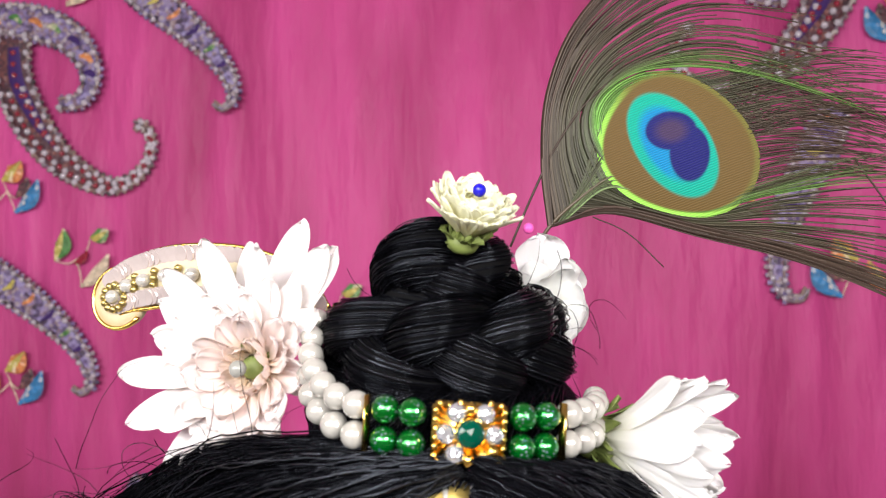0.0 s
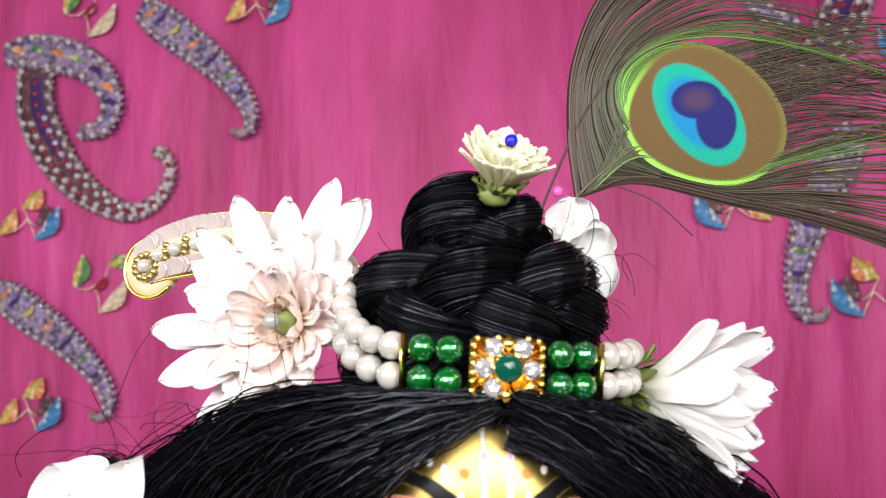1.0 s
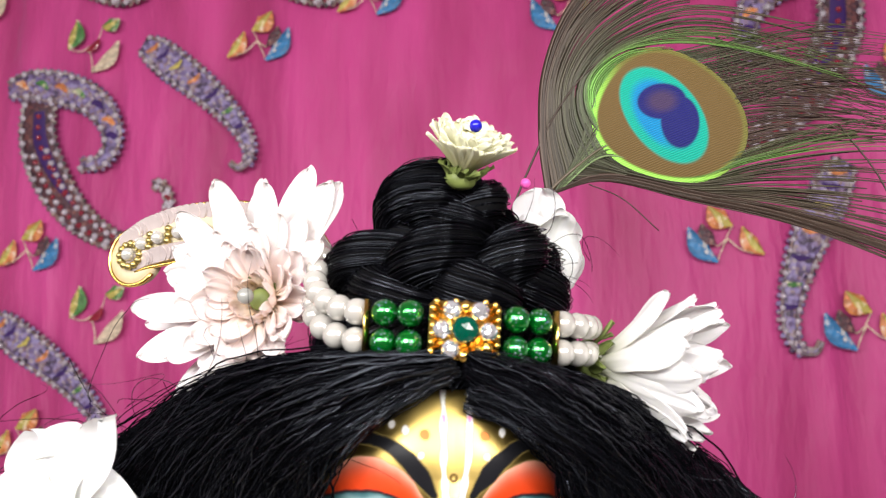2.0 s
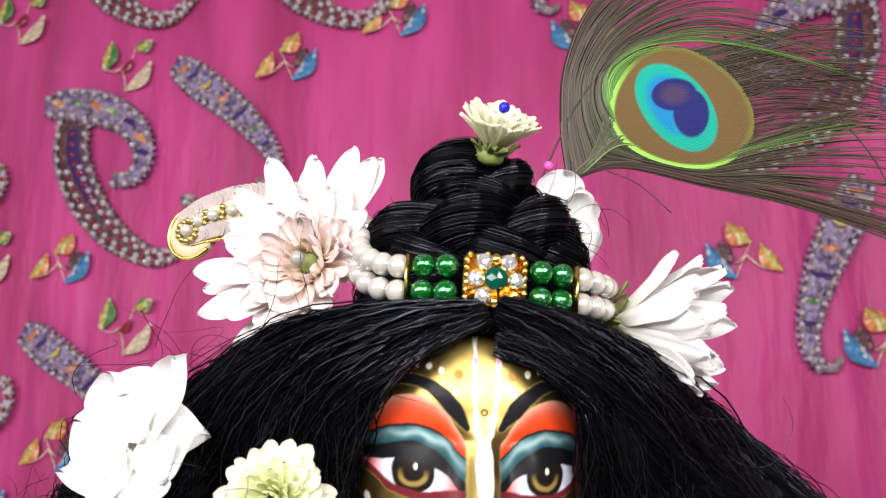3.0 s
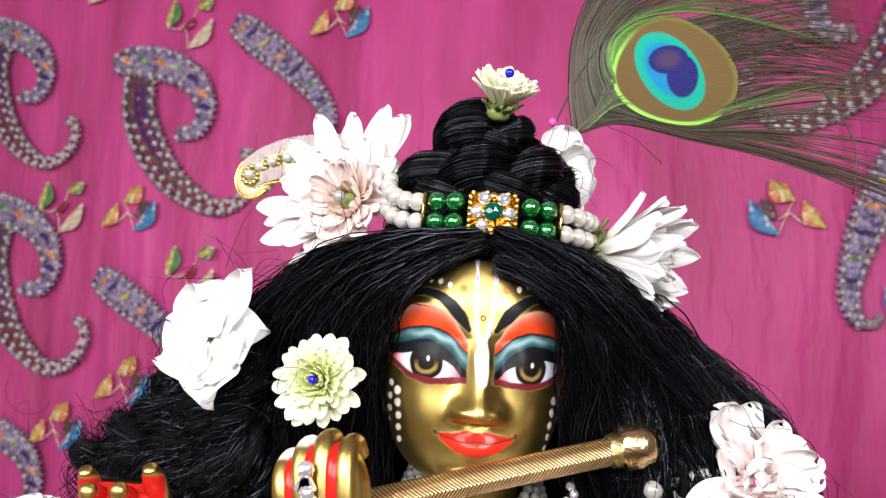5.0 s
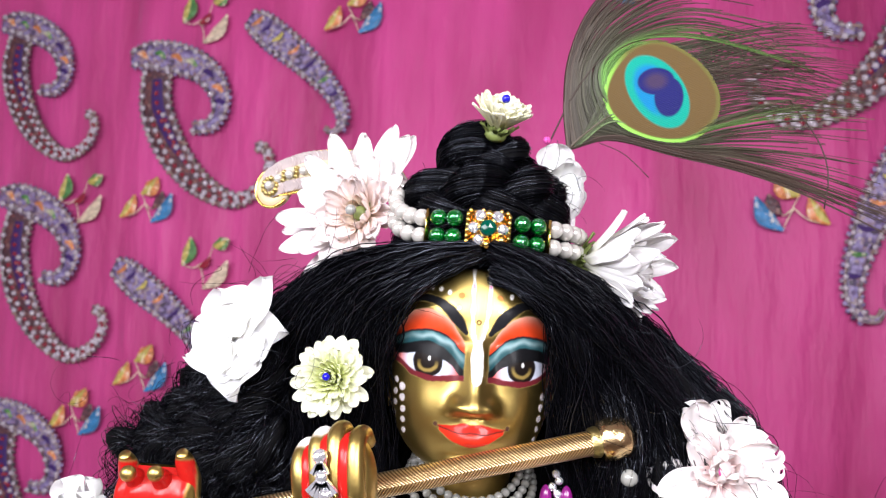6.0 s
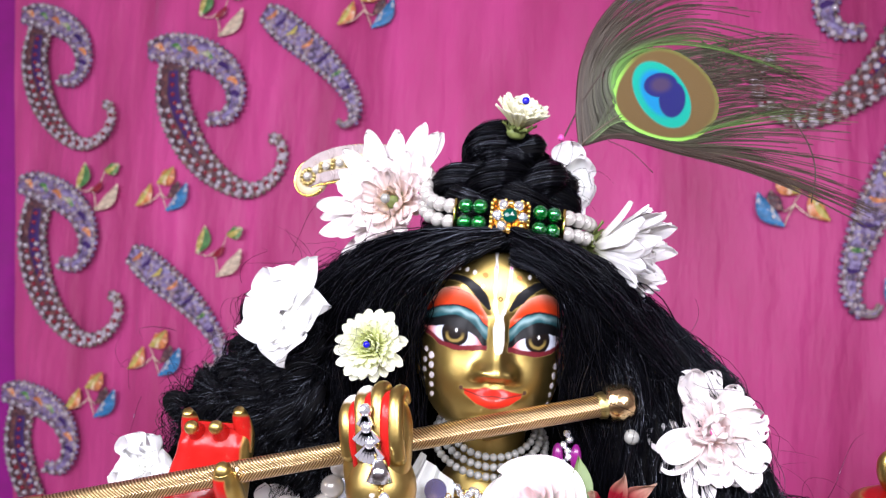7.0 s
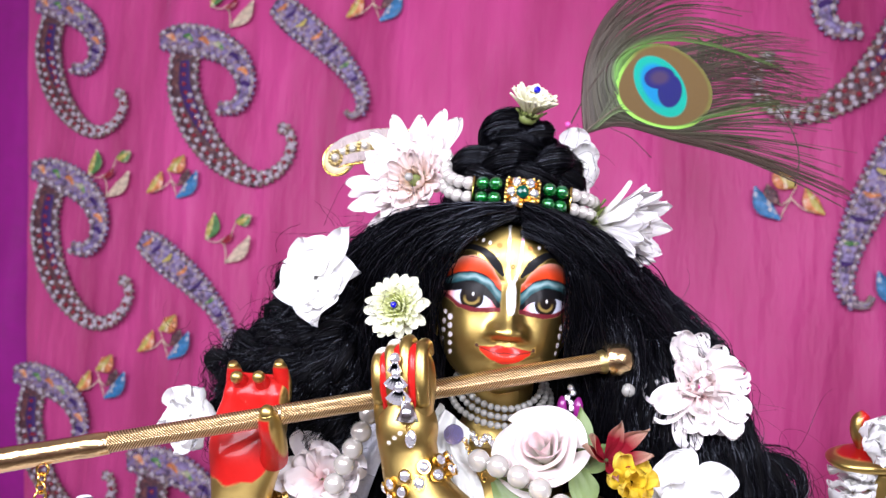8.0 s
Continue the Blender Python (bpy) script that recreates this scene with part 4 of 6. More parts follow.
for z in (0.503, 0.497, 0.490, 0.483, 0.476):
    p, c = curled_lock([(0.104, 0.234, z + 0.016), (0.122, 0.234, z + 0.011), (0.138, 0.234, z + 0.006), (0.151, 0.234, z - 0.004), (0.154, 0.234, z - 0.020)], 0.0046, 0.0030, 1.8, 90)
    waves += p
    cores.append(c)
# the lock that swings out past the shoulder
p, c = curled_lock([(0.037, 0.2070, 0.6035), (0.052, 0.2055, 0.5965), (0.068, 0.2110, 0.5855), (0.083, 0.2200, 0.5690), (0.096, 0.2260, 0.5550), (0.108, 0.2290, 0.5430)], 0.0068, 0.0012, 1.6, 420)
waves += p
cores.append(c)
p, c = curled_lock([(0.050, 0.2070, 0.5960), (0.062, 0.2110, 0.5820), (0.072, 0.2165, 0.5640), (0.079, 0.2190, 0.5440), (0.082, 0.2190, 0.5200), (0.086, 0.2190, 0.490)], 0.0060, 0.0020, 2.4, 300)
waves += p
cores.append(c)
for k in range(5):
    p, c = curled_lock([(0.088, 0.232, 0.578 - 0.003 * k), (0.103, 0.234, 0.564 - 0.004 * k), (0.116, 0.234, 0.556 - 0.006 * k), (0.126, 0.233, 0.544 - 0.007 * k), (0.129, 0.232, 0.526 - 0.006 * k)], 0.0018, 0.0016, 1.6, 40)
    waves += p
add_hairs("wavy_lock", waves, 0.00015, "wavy glossy lock over the shoulder")
# loose wisps at the outer edge and bright single hairs over the locks
p, c = sweep([(0.082, 0.232, 0.585), (0.100, 0.234, 0.564), (0.112, 0.232, 0.545), (0.118, 0.230, 0.525), (0.120, 0.23, 0.505)], [(0.086, 0.236, 0.587), (0.107, 0.238, 0.569), (0.123, 0.236, 0.552), (0.130, 0.233, 0.532), (0.134, 0.232, 0.508)], 150, 40, 0.002, 0.004)
add_hairs("wisp", p, 0.00017)
p, c = sweep(LI, LO, 260, 50, 0.0105, 0.0060)
add_hairs("top_hair", p, 0.00027)
p, c = sweep(RI, RO, 260, 50, 0.0105, 0.0060)
add_hairs("top_hair", p, 0.00027)
# hair combed up from the band to the knot
KC = np.array((0.0245, 0.244, 0.0))
paths, cap = [], []
for k in range(1700):
    a = radians(-140 + 280 * rng.random() + YAW)
    low = np.array((0.0265 + 0.0318 * math.sin(a), 0.2335 - 0.0325 * math.cos(a), 0.6035 + 0.004 * (1 - math.cos(a))))
    high = np.array((0.0245 + 0.0235 * math.sin(a), 0.242 - 0.0235 * math.cos(a), 0.6165 + 0.004 * rng.random()))
    mid = (low + high) / 2 + np.array((0.004 * math.sin(a), -0.004 * math.cos(a), 0.002))
    tw = rng.normal(0, 0.0022) + 0.006
    mid = mid + np.array((math.cos(a), math.sin(a), 0)) * tw
    high = high + np.array((math.cos(a), math.sin(a), 0)) * tw * 2
    paths.append(spline([low, mid, high], 12) + rng.normal(0, 0.0007, 3))
add_hairs("combed_crown", paths, 0.0002)
V = []
for i in range(16):
    b = math.pi / 2 * i / 15
    for j in range(40):
        a = 2 * math.pi * j / 40
        V.append((0.0255 + 0.0295 * math.cos(b) * math.sin(a), 0.238 - 0.0310 * math.cos(b) * math.cos(a) * (1.0 if math.cos(a) > 0 else 1.2), 0.602 + 0.017 * math.sin(b)))
cores.append((np.array(V), grid_faces(16, 40, True)))
# back hair that hangs behind the neck
p, c = sweep([(-0.01, 0.262, 0.61), (-0.03, 0.262, 0.56), (-0.05, 0.255, 0.50), (-0.06, 0.25, 0.42)], [(0.06, 0.262, 0.61), (0.075, 0.262, 0.56), (0.095, 0.255, 0.50), (0.10, 0.25, 0.42)], 250, 24, 0.004, 0.002)
cores.append(c)
add_hairs("back_hair", p, 0.0003)


def braid(path, width, depth, bundle, turns, hairs, count=120):
    """Three strands plaited along a line; the line's outward side is where the knot faces."""
    c = spline(path, count)
    d = np.gradient(c, axis=0)
    d /= np.linalg.norm(d, axis=1)[:, None]
    out = c - KC
    out[:, 2] = 0.0015
    out /= np.linalg.norm(out, axis=1)[:, None] + 1e-9
    up = np.cross(d, out)
    up /= np.linalg.norm(up, axis=1)[:, None]
    out = np.cross(up, d)
    t = np.linspace(0, 1, count)
    hairs_all, cs = [], []
    for k in range(3):
        ph = 2 * math.pi * (turns * t + k / 3)
        q = c + up * (width * np.sin(ph))[:, None] + out * (depth * np.sin(2 * ph))[:, None]
        r = bundle * (0.9 + 0.14 * np.cos(2 * ph))
        h, core = tress(q, list(r[::6]), hairs, count, 0.00025, 1.6, 0.00010)
        hairs_all += h
        cs.append(core)
    return hairs_all, cs


def ring_path(r, z0, z1, a0, a1, steps=12, cx=0.0245, cy=0.244, squash=0.85):
    pts = []
    for i in range(steps):
        f = i / (steps - 1)
        a = radians(a0 + (a1 - a0) * f)
        pts.append((cx + r * math.sin(a), cy - r * squash * math.cos(a), z0 + (z1 - z0) * f))
    return pts


h1, c1 = braid(ring_path(0.0222, 0.6270, 0.6310, -150, 185), 0.0078, 0.0056, 0.0072, 2.1, 210)
h2, c2 = braid(ring_path(0.0104, 0.6420, 0.6480, -170, 150, 10, 0.0262), 0.0050, 0.0038, 0.0056, 1.3, 170, 90)
h3, c3 = tress([(0.0110, 0.240, 0.640), (0.0135, 0.234, 0.6490), (0.0200, 0.2320, 0.6540), (0.0285, 0.235, 0.6545), (0.0345, 0.242, 0.648), (0.036, 0.25, 0.64)], [0.004, 0.0056, 0.0064, 0.0062, 0.0056, 0.004], 260, 30, twist=0.7)
cores += c1 + c2 + [c3]
bun = add_hairs("braided_knot", h1 + h2 + h3, 0.00017, "glossy plaited topknot coiled above the headband", False)
V = []
for i in range(14):
    f = i / 13
    rad = 0.024 * (1 - f) ** 0.8 + 0.002
    for j in range(30):
        a = 2 * math.pi * j / 30
        V.append((0.0245 + rad * math.sin(a), 0.244 - rad * 0.85 * math.cos(a), 0.616 + 0.038 * f))
cores.append((np.array(V), grid_faces(14, 30, True)))
add_core(cores)
# stray hairs
stray = []


def strays(n, centre, spread, length, curl):
    for k in range(n):
        p = np.array(centre) + rng.normal(0, 1, 3) * np.array(spread)
        v = rng.normal(0, 1, 3)
        v /= np.linalg.norm(v)
        ax = rng.normal(0, 1, 3)
        ax /= np.linalg.norm(ax)
        pts = [p]
        for i in range(16):
            v = v + np.cross(ax, v) * curl * (0.5 + rng.random()) + rng.normal(0, 0.06, 3)
            v /= np.linalg.norm(v)
            pts.append(pts[-1] + v * length / 16)
        stray.append(np.array(pts))


strays(16, (0.0245, 0.240, 0.640), (0.016, 0.010, 0.010), 0.026, 0.16)
strays(16, (0.052, 0.236, 0.626), (0.006, 0.006, 0.006), 0.022, 0.20)
strays(110, (-0.085, 0.216, 0.530), (0.020, 0.004, 0.018), 0.032, 0.30)
strays(70, (-0.050, 0.207, 0.530), (0.018, 0.004, 0.022), 0.034, 0.30)
strays(16, (0.128, 0.226, 0.508), (0.008, 0.006, 0.008), 0.05, 0.22)
strays(40, (0.082, 0.219, 0.555), (0.010, 0.003, 0.014), 0.030, 0.20)
strays(7, (-0.055, 0.230, 0.596), (0.010, 0.006, 0.005), 0.045, 0.20)
strays(40, (-0.025, 0.209, 0.594), (0.018, 0.003, 0.008), 0.03, 0.08)
strays(5, (-0.012, 0.188, 0.566), (0.006, 0.002, 0.006), 0.03, 0.30)
add_hairs("stray_hair", stray, 0.0001)

# ---- the headband ----
BAND_R = 0.0352


def band_pose(a, dz=0.0, out=0.0):
    """A place on the headband, a degrees round from its middle; local -y looks outwards."""
    return pose(0.0280, 0.2330, 0.6145, 0, 4.0, YAW - 3) @ pose(0, 0, dz, 0, 0, a) @ pose(0, -(BAND_R + out), 0)


def rise(a):
    return 0.000011 * max(0.0, abs(a) - 38) ** 1.75 if a < 0 else 0.000002 * max(0.0, abs(a) - 38) ** 1.6


band = thing("headband", "pearl and green bead headband with a gold clasp", "headband")
pearl_me = ball_mesh("pearl", 0.00305, M["pearl"])
green_me = ball_mesh("green_bead", 0.00298, M["green"], 24, 16)
for sg in (-1, 1):
    for k in range(2):
        for row in (-1, 1):
            a = sg * (19.0 + 9.9 * k)
            share("green_bead", green_me, band, band_pose(a, row * 0.0032 + rise(a)) @ pose(0, 0, 0, *(rng.random(3) * 360)), "green foil bead with silvery flecks")
    for k in range(7 if sg < 0 else 5):
        for row in (-1, 1):
            a = sg * (41.0 + 10.1 * k + (2.0 if row < 0 else 0) * k * 0.4)
            share("pearl", pearl_me, band, band_pose(a, row * 0.0032 + rise(a)))
    for a in (34.9,):
        bm = bmesh.new()
        bmesh.ops.create_cone(bm, cap_ends=True, segments=10, radius1=0.0011, radius2=0.0011, depth=0.0118 if a < 40 else 0.005)
        bm.transform(Matrix.Diagonal((0.35, 1.0, 1.0, 1.0)))
        o = part("spacer", bm, M["gold"], band, "flat gold spacer bar")
        o.matrix_local = band_pose(sg * a, rise(sg * a), 0.0012)


def clasp():
    m = band_pose(0, 0, 0.0005)
    bm = bmesh.new()
    bmesh.ops.create_cube(bm, size=1)
    bm.transform(Matrix.Diagonal((0.0152, 0.0026, 0.0122, 1)))
    bmesh.ops.bevel(bm, geom=bm.edges[:], offset=0.0006, segments=2, affect="EDGES")
    share("clasp", part("clasp_plate", bm, M["gold"]).data, band, m, "gold clasp plate")
    bpy.data.objects.remove(bpy.data.objects["clasp_plate"])
    grain = ball_mesh("gold_grain", 0.00070, M["gold"], 10, 8)
    stone = bmesh.new()
    bmesh.ops.create_icosphere(stone, subdivisions=2, radius=0.00205)
    stone_me = bpy.data.meshes.new("crystal")
    stone.to_mesh(stone_me)
    stone_me.materials.append(M["crystal"])
    for x in np.linspace(-0.0062, 0.0062, 7):
        for z in (-0.0058, 0.0058):
            share("gold_grain", grain, band, m @ pose(x, -0.0015, z + 0.0004 * math.sin(x * 2000)))
    for z in np.linspace(-0.0045, 0.0045, 6):
        for x in (-0.0070, 0.0070):
            share("gold_grain", grain, band, m @ pose(x, -0.0015, z))
    for x, z in ((-0.0029, 0.0042), (0.0029, 0.0042), (-0.0049, 0.0), (0.0049, 0.0), (-0.0029, -0.0040)):
        bm = bmesh.new()
        bmesh.ops.create_cone(bm, cap_ends=True, segments=14, radius1=0.0021, radius2=0.0019, depth=0.0016)
        o = part("setting", bm, M["gold"], band)
        o.matrix_local = m @ pose(x, -0.0016, z, 90)
        share("crystal", stone_me, band, m @ pose(x, -0.0022, z, *(rng.random(3) * 90)), "clear faceted crystal")
    for x, z in ((0.0029, -0.0042), (0.0, -0.0052), (0.0, 0.0050), (0.0048, -0.0034)):
        share("gold_grain", ball_mesh("boss", 0.0014, M["gold"], 12, 8), band, m @ pose(x, -0.0016, z))
    bm = bmesh.new()
    bmesh.ops.create_icosphere(bm, subdivisions=2, radius=0.0029)
    bm.transform(Matrix.Diagonal((1, 1, 0.6, 1)))
    o = part("emerald", bm, M["emerald"], band, "round faceted green stone", False)
    o.matrix_local = m @ pose(0, -0.0030, 0.0002, 90)
    bm = bmesh.new()
    bmesh.ops.create_cone(bm, cap_ends=True, segments=20, radius1=0.0034, radius2=0.0030, depth=0.0018)
    o = part("setting", bm, M["gold"], band)
    o.matrix_local = m @ pose(0, -0.0018, 0.0002, 90)


clasp()

# ---- flowers ----


def petal(name, L, W, mat, cup=0.25, curl=0.15, blunt=0.5, notch=0.0, ruffle=0.0, thick=0.00022, seed=0, foot=0.25, bend=0.0):
    """A petal along local x with a cupped, ribbed section, a bent tip and a real thickness."""
    rows, cols = 14, 11
    r = np.random.default_rng(seed + 100)
    ph = r.random(6) * 6.3
    shoulder = 0.55 if blunt > 0.65 else 0.70
    top = []
    for i in range(rows):
        t = 1 - (1 - i / (rows - 1)) ** 1.7
        if t < shoulder:
            w = foot + (1 - foot) * math.sin(t / shoulder * math.pi / 2) ** 0.9
        else:
            w = (1 - ((t - shoulder) / (1 - shoulder)) ** 2) ** blunt if blunt <= 0.65 else (1 - ((t - shoulder) / (1 - shoulder)) ** 1.5)
        w = max(W * w, W * 0.05)
        for j in range(cols):
            q = j / (cols - 1) * 2 - 1
            x = L * (t - notch * (1 - abs(q)) * t ** 6 + 0.02 * math.sin(5 * q + ph[0]) * t)
            z = cup * W * q * q * (1 - 0.4 * t) + curl * L * t * t + 0.05 * W * math.cos(q * 9.4 + ph[2] * 0.15) * math.sin(math.pi * t)
            z += ruffle * W * (math.sin(q * 5 + ph[1]) * t ** 2 + 0.5 * math.sin(t * 8 + ph[3]) * q + 0.45 * math.sin(q * 11 + t * 5 + ph[4]) * t ** 3)
            y = w * q + bend * L * t * t + 0.04 * W * math.sin(t * 11 + ph[5]) * abs(q)
            top.append((x, y, z))
    k = rows * cols
    V = top + [(x, y, z - thick) for x, y, z in top]
    F = grid_faces(rows, cols)
    F += [tuple(q + k for q in reversed(f)) for f in grid_faces(rows, cols)]
    # the rim has corners of its own, so that the two sides shade softly up to it
    edge = [i * cols for i in range(rows)] + [(rows - 1) * cols + j for j in range(1, cols)] + [i * cols + cols - 1 for i in reversed(range(rows - 1))] + [j for j in reversed(range(1, cols - 1))]
    n0, ne = len(V), len(edge)
    V += [V[a] for a in edge] + [V[a + k] for a in edge]
    for a in range(ne):
        b = (a + 1) % ne
        F.append((n0 + a, n0 + b, n0 + ne + b, n0 + ne + a))
    me = bpy.data.meshes.new(name)
    me.from_pydata(V, [], F)
    me.polygons.foreach_set("use_smooth", [True] * len(me.polygons))
    me.materials.append(mat)
    return me


def calyx(ob, green, seed):
    """The green cup under a flower, with ragged sepals."""
    r = np.random.default_rng(seed + 900)
    bm = bmesh.new()
    bmesh.ops.create_uvsphere(bm, u_segments=18, v_segments=12, radius=green)
    for v in bm.verts:
        v.co.z = v.co.z * 0.75 - green * 0.55
        v.co.x *= 1 + 0.10 * math.sin(v.co.z * 4000 + v.co.y * 3000)
    part("calyx", bm, M["calyx"], ob, "green calyx")
    for q in range(2):
        sepal = petal("sepal", green * (1.5 + 0.3 * q), green * 0.30, M["calyx"], 0.3, 0.12 - 0.2 * q, 0.8, ruffle=0.3, seed=seed + q)
        for k in range(9):
            share("sepal", sepal, ob, Matrix.Rotation((k + 0.5 * q) * 0.698 + r.random() * 0.3, 4, "Z") @ pose(green * 0.5, 0, -green * (0.9 - 0.3 * q)) @ Matrix.Rotation(radians(-35 - 35 * r.random()), 4, "Y"))


def flower(name, label, category, m, rings, mat, jitter=1.0, pin=None, green=0.0, seed=0, core=None, bare=None):
    """bare: a sector in degrees where the petals are missing. rings: (count, length, half width, rise above flat in degrees, foot radius, foot height, cup, curl, blunt, notch, ruffle)."""
    r = np.random.default_rng(seed)
    ob = thing(name, label, category, "flowers", m)
    for q, (cnt, L, W, el, rad, hgt, cup, curl, blunt, notch, ruf) in enumerate(rings):
        mes = []
        for i in range(5):
            stretch, d, bend = 1 + r.normal(0, 0.06), r.normal(0, 0.09) * jitter, r.normal(0, 0.07) * jitter
            mes.append(petal("petal", L * stretch, W * (1 + r.normal(0, 0.08)), mat, cup, curl + d, blunt, notch, ruf, seed=seed * 10 + q * 5 + i, bend=bend))
        off = r.random() * 6.3
        for k in range(cnt):
            az = off + 2 * math.pi * (k + (r.random() - 0.5) * 0.5 * jitter) / cnt
            e = el + r.normal(0, 6) * jitter
            if bare and bare[0] < (math.degrees(az) + 180) % 360 - 180 < bare[1]:
                continue
            mm = Matrix.Rotation(az, 4, "Z") @ pose(rad, 0, hgt) @ Matrix.Rotation(radians(-e), 4, "Y") @ Matrix.Rotation(radians(r.normal(0, 12) * jitter), 4, "X")
            sc = 1 + r.normal(0, 0.07) * jitter
            share("petal", mes[int(r.integers(5))], ob, mm @ Matrix.Diagonal((sc, sc, sc, 1)))
    if green:
        calyx(ob, green, seed)
    if core:
        rad, hgt, mt = core
        share("centre", ball_mesh("centre", rad, mt, 14, 10, 0.6), ob, pose(0, 0, hgt))
    if pin:
        rad, hgt, mt, lab = pin
        share("pin_head", ball_mesh("pin_head", rad, mt), ob, pose(0, 0, hgt), lab)
    return ob


def bloom(name, label, m, rows, mat, seed, green=0.003):
    """A bloom of single petals: (azimuth, length, half width, rise, curl, ruffle, pointed)."""
    ob = thing(name, label, "flower", "flowers", m)
    for k, (az, L, W, el, curl, ruf, blunt) in enumerate(rows):
        me = petal("petal", L, W, mat, 0.18, curl, blunt, 0, ruf, 0.00025, seed * 20 + k, 0.5)
        share("petal", me, ob, Matrix.Rotation(radians(az), 4, "Z") @ pose(0.0008, 0, 0.0005 * k) @ Matrix.Rotation(radians(-el), 4, "Y"))
    if green:
        calyx(ob, green, seed)
    return ob


M["p_pink"] = petal_mat("blush_petal", (0.84, 0.68, 0.60), (0.88, 0.81, 0.79), (0.89, 0.86, 0.85), 0.026)
M["p_pink_small"] = petal_mat("blush_inner_petal", (0.80, 0.64, 0.44), (0.86, 0.72, 0.67), (0.88, 0.80, 0.79), 0.012)
M["p_cream"] = petal_mat("cream_petal", (0.76, 0.76, 0.34), (0.92, 0.89, 0.56), (0.94, 0.93, 0.76), 0.010)
M["p_white"] = petal_mat("white_petal", (0.76, 0.76, 0.56), (0.90, 0.88, 0.86), (0.91, 0.90, 0.90), 0.028)
M["p_pure"] = petal_mat("pure_white_petal", (0.92, 0.92, 0.88), (0.94, 0.94, 0.93), (0.94, 0.94, 0.94), 0.02)
M["p_lime"] = petal_mat("lime_petal", (0.50, 0.58, 0.12), (0.78, 0.82, 0.40), (0.93, 0.94, 0.80), 0.0085)
M["p_carn"] = petal_mat("carnation_petal", (0.90, 0.62, 0.60), (0.94, 0.86, 0.84), (0.95, 0.91, 0.90), 0.018)
M["p_rose"] = petal_mat("rose_petal", (0.93, 0.88, 0.76), (0.94, 0.91, 0.87), (0.93, 0.74, 0.76), 0.0165)
M["p_red"] = petal_mat("red_petal", (0.30, 0.015, 0.03), (0.28, 0.006, 0.02), (0.70, 0.50, 0.36), 0.02)
M["p_yellow"] = petal_mat("yellow_petal", (0.75, 0.50, 0.02), (0.80, 0.58, 0.02), (0.80, 0.62, 0.10), 0.012)

# blush chrysanthemum pinned beside the knot
blush = flower("chrysanthemum", "large blush-white chrysanthemum pinned with a pearl beside the topknot", "flower", axes((-0.0200, 0.2290, 0.6242), (-0.16, -0.97, 0.08), 10),
       [(15, 0.0350, 0.0046, 0, 0.003, -0.002, 0.20, 0.0, 0.58, 0, 0.12), (14, 0.0305, 0.0044, 8, 0.003, -0.001, 0.22, 0.02, 0.45, 0, 0.14), (17, 0.0205, 0.0036, 15, 0.003, 0.0, 0.28, 0.05, 0.45, 0, 0.16)],
       M["p_pink"], 0.75, (0.0021, 0.0098, M["small_pearl"], "grey pearl pin head"), 0.0045, 3, None, (-75, 25))
flower_inner = flower("flower_centre", "curled inner petals of the blush chrysanthemum", "flower", axes((-0.0200, 0.2280, 0.6244), (-0.16, -0.97, 0.08), 0),
                      [(20, 0.0138, 0.0028, 20, 0.0042, 0.001, 0.5, 0.10, 0.45, 0, 0.2), (20, 0.0098, 0.0024, 28, 0.0040, 0.001, 0.5, 0.2, 0.45, 0, 0.2), (18, 0.0060, 0.0017, 40, 0.0036, 0.001, 0.5, 0.4, 0.5, 0, 0.2)], M["p_pink_small"], 1.3, None, 0, 4, (0.0030, 0.002, M["calyx"]))
for o in list(flower_inner.children):
    o.parent = blush
    o.matrix_local = blush.matrix_basis.inverted() @ flower_inner.matrix_basis @ o.matrix_basis
bpy.data.objects.remove(flower_inner)
# cream bloom on top of the knot
flower("chrysanthemum", "small cream chrysanthemum with a blue pin on top of the topknot", "flower", axes((0.0325, 0.2285, 0.6570), (0.34, -0.46, 0.82), 0),
       [(24, 0.0126, 0.0023, 48, 0.0022, 0.0, 0.4, -0.04, 0.45, 0, 0.08), (24, 0.0120, 0.0023, 54, 0.0020, 0.0008, 0.4, -0.03, 0.45, 0, 0.08), (22, 0.0104, 0.0022, 62, 0.0018, 0.0014, 0.4, 0.0, 0.45, 0, 0.08), (16, 0.0080, 0.0020, 70, 0.0014, 0.002, 0.4, 0.05, 0.45, 0, 0.05), (8, 0.0066, 0.0017, 82, 0.0008, 0.002, 0.4, 0.05, 0.45, 0, 0.05)],
       M["p_cream"], 0.6, (0.00165, 0.0118, M["blue_pin"], "glossy blue pin head"), 0.0042, 5)
# ruffled white bloom behind the knot
bloom("gardenia", "crumpled white gardenia tucked behind the topknot", axes((0.0505, 0.2640, 0.6390), (0.50, -0.85, 0.05)),
      [(95, 0.0185, 0.0078, 14, 0.0, 0.30, 0.45), (55, 0.0140, 0.0075, 20, -0.1, 0.40, 0.5), (5, 0.0110, 0.0070, 25, -0.1, 0.40, 0.5), (-45, 0.0125, 0.0070, 18, -0.1, 0.40, 0.5), (-80, 0.0205, 0.0062, 8, -0.1, 0.30, 0.8), (140, 0.0120, 0.0070, 20, 0.0, 0.30, 0.5), (200, 0.0110, 0.007, 20, 0.0, 0.3, 0.5),
       (75, 0.0130, 0.0060, 45, -0.05, 0.45, 0.5), (-20, 0.0100, 0.0060, 45, -0.05, 0.45, 0.5), (-100, 0.0120, 0.0060, 40, -0.05, 0.45, 0.5)], M["p_pure"], 6)
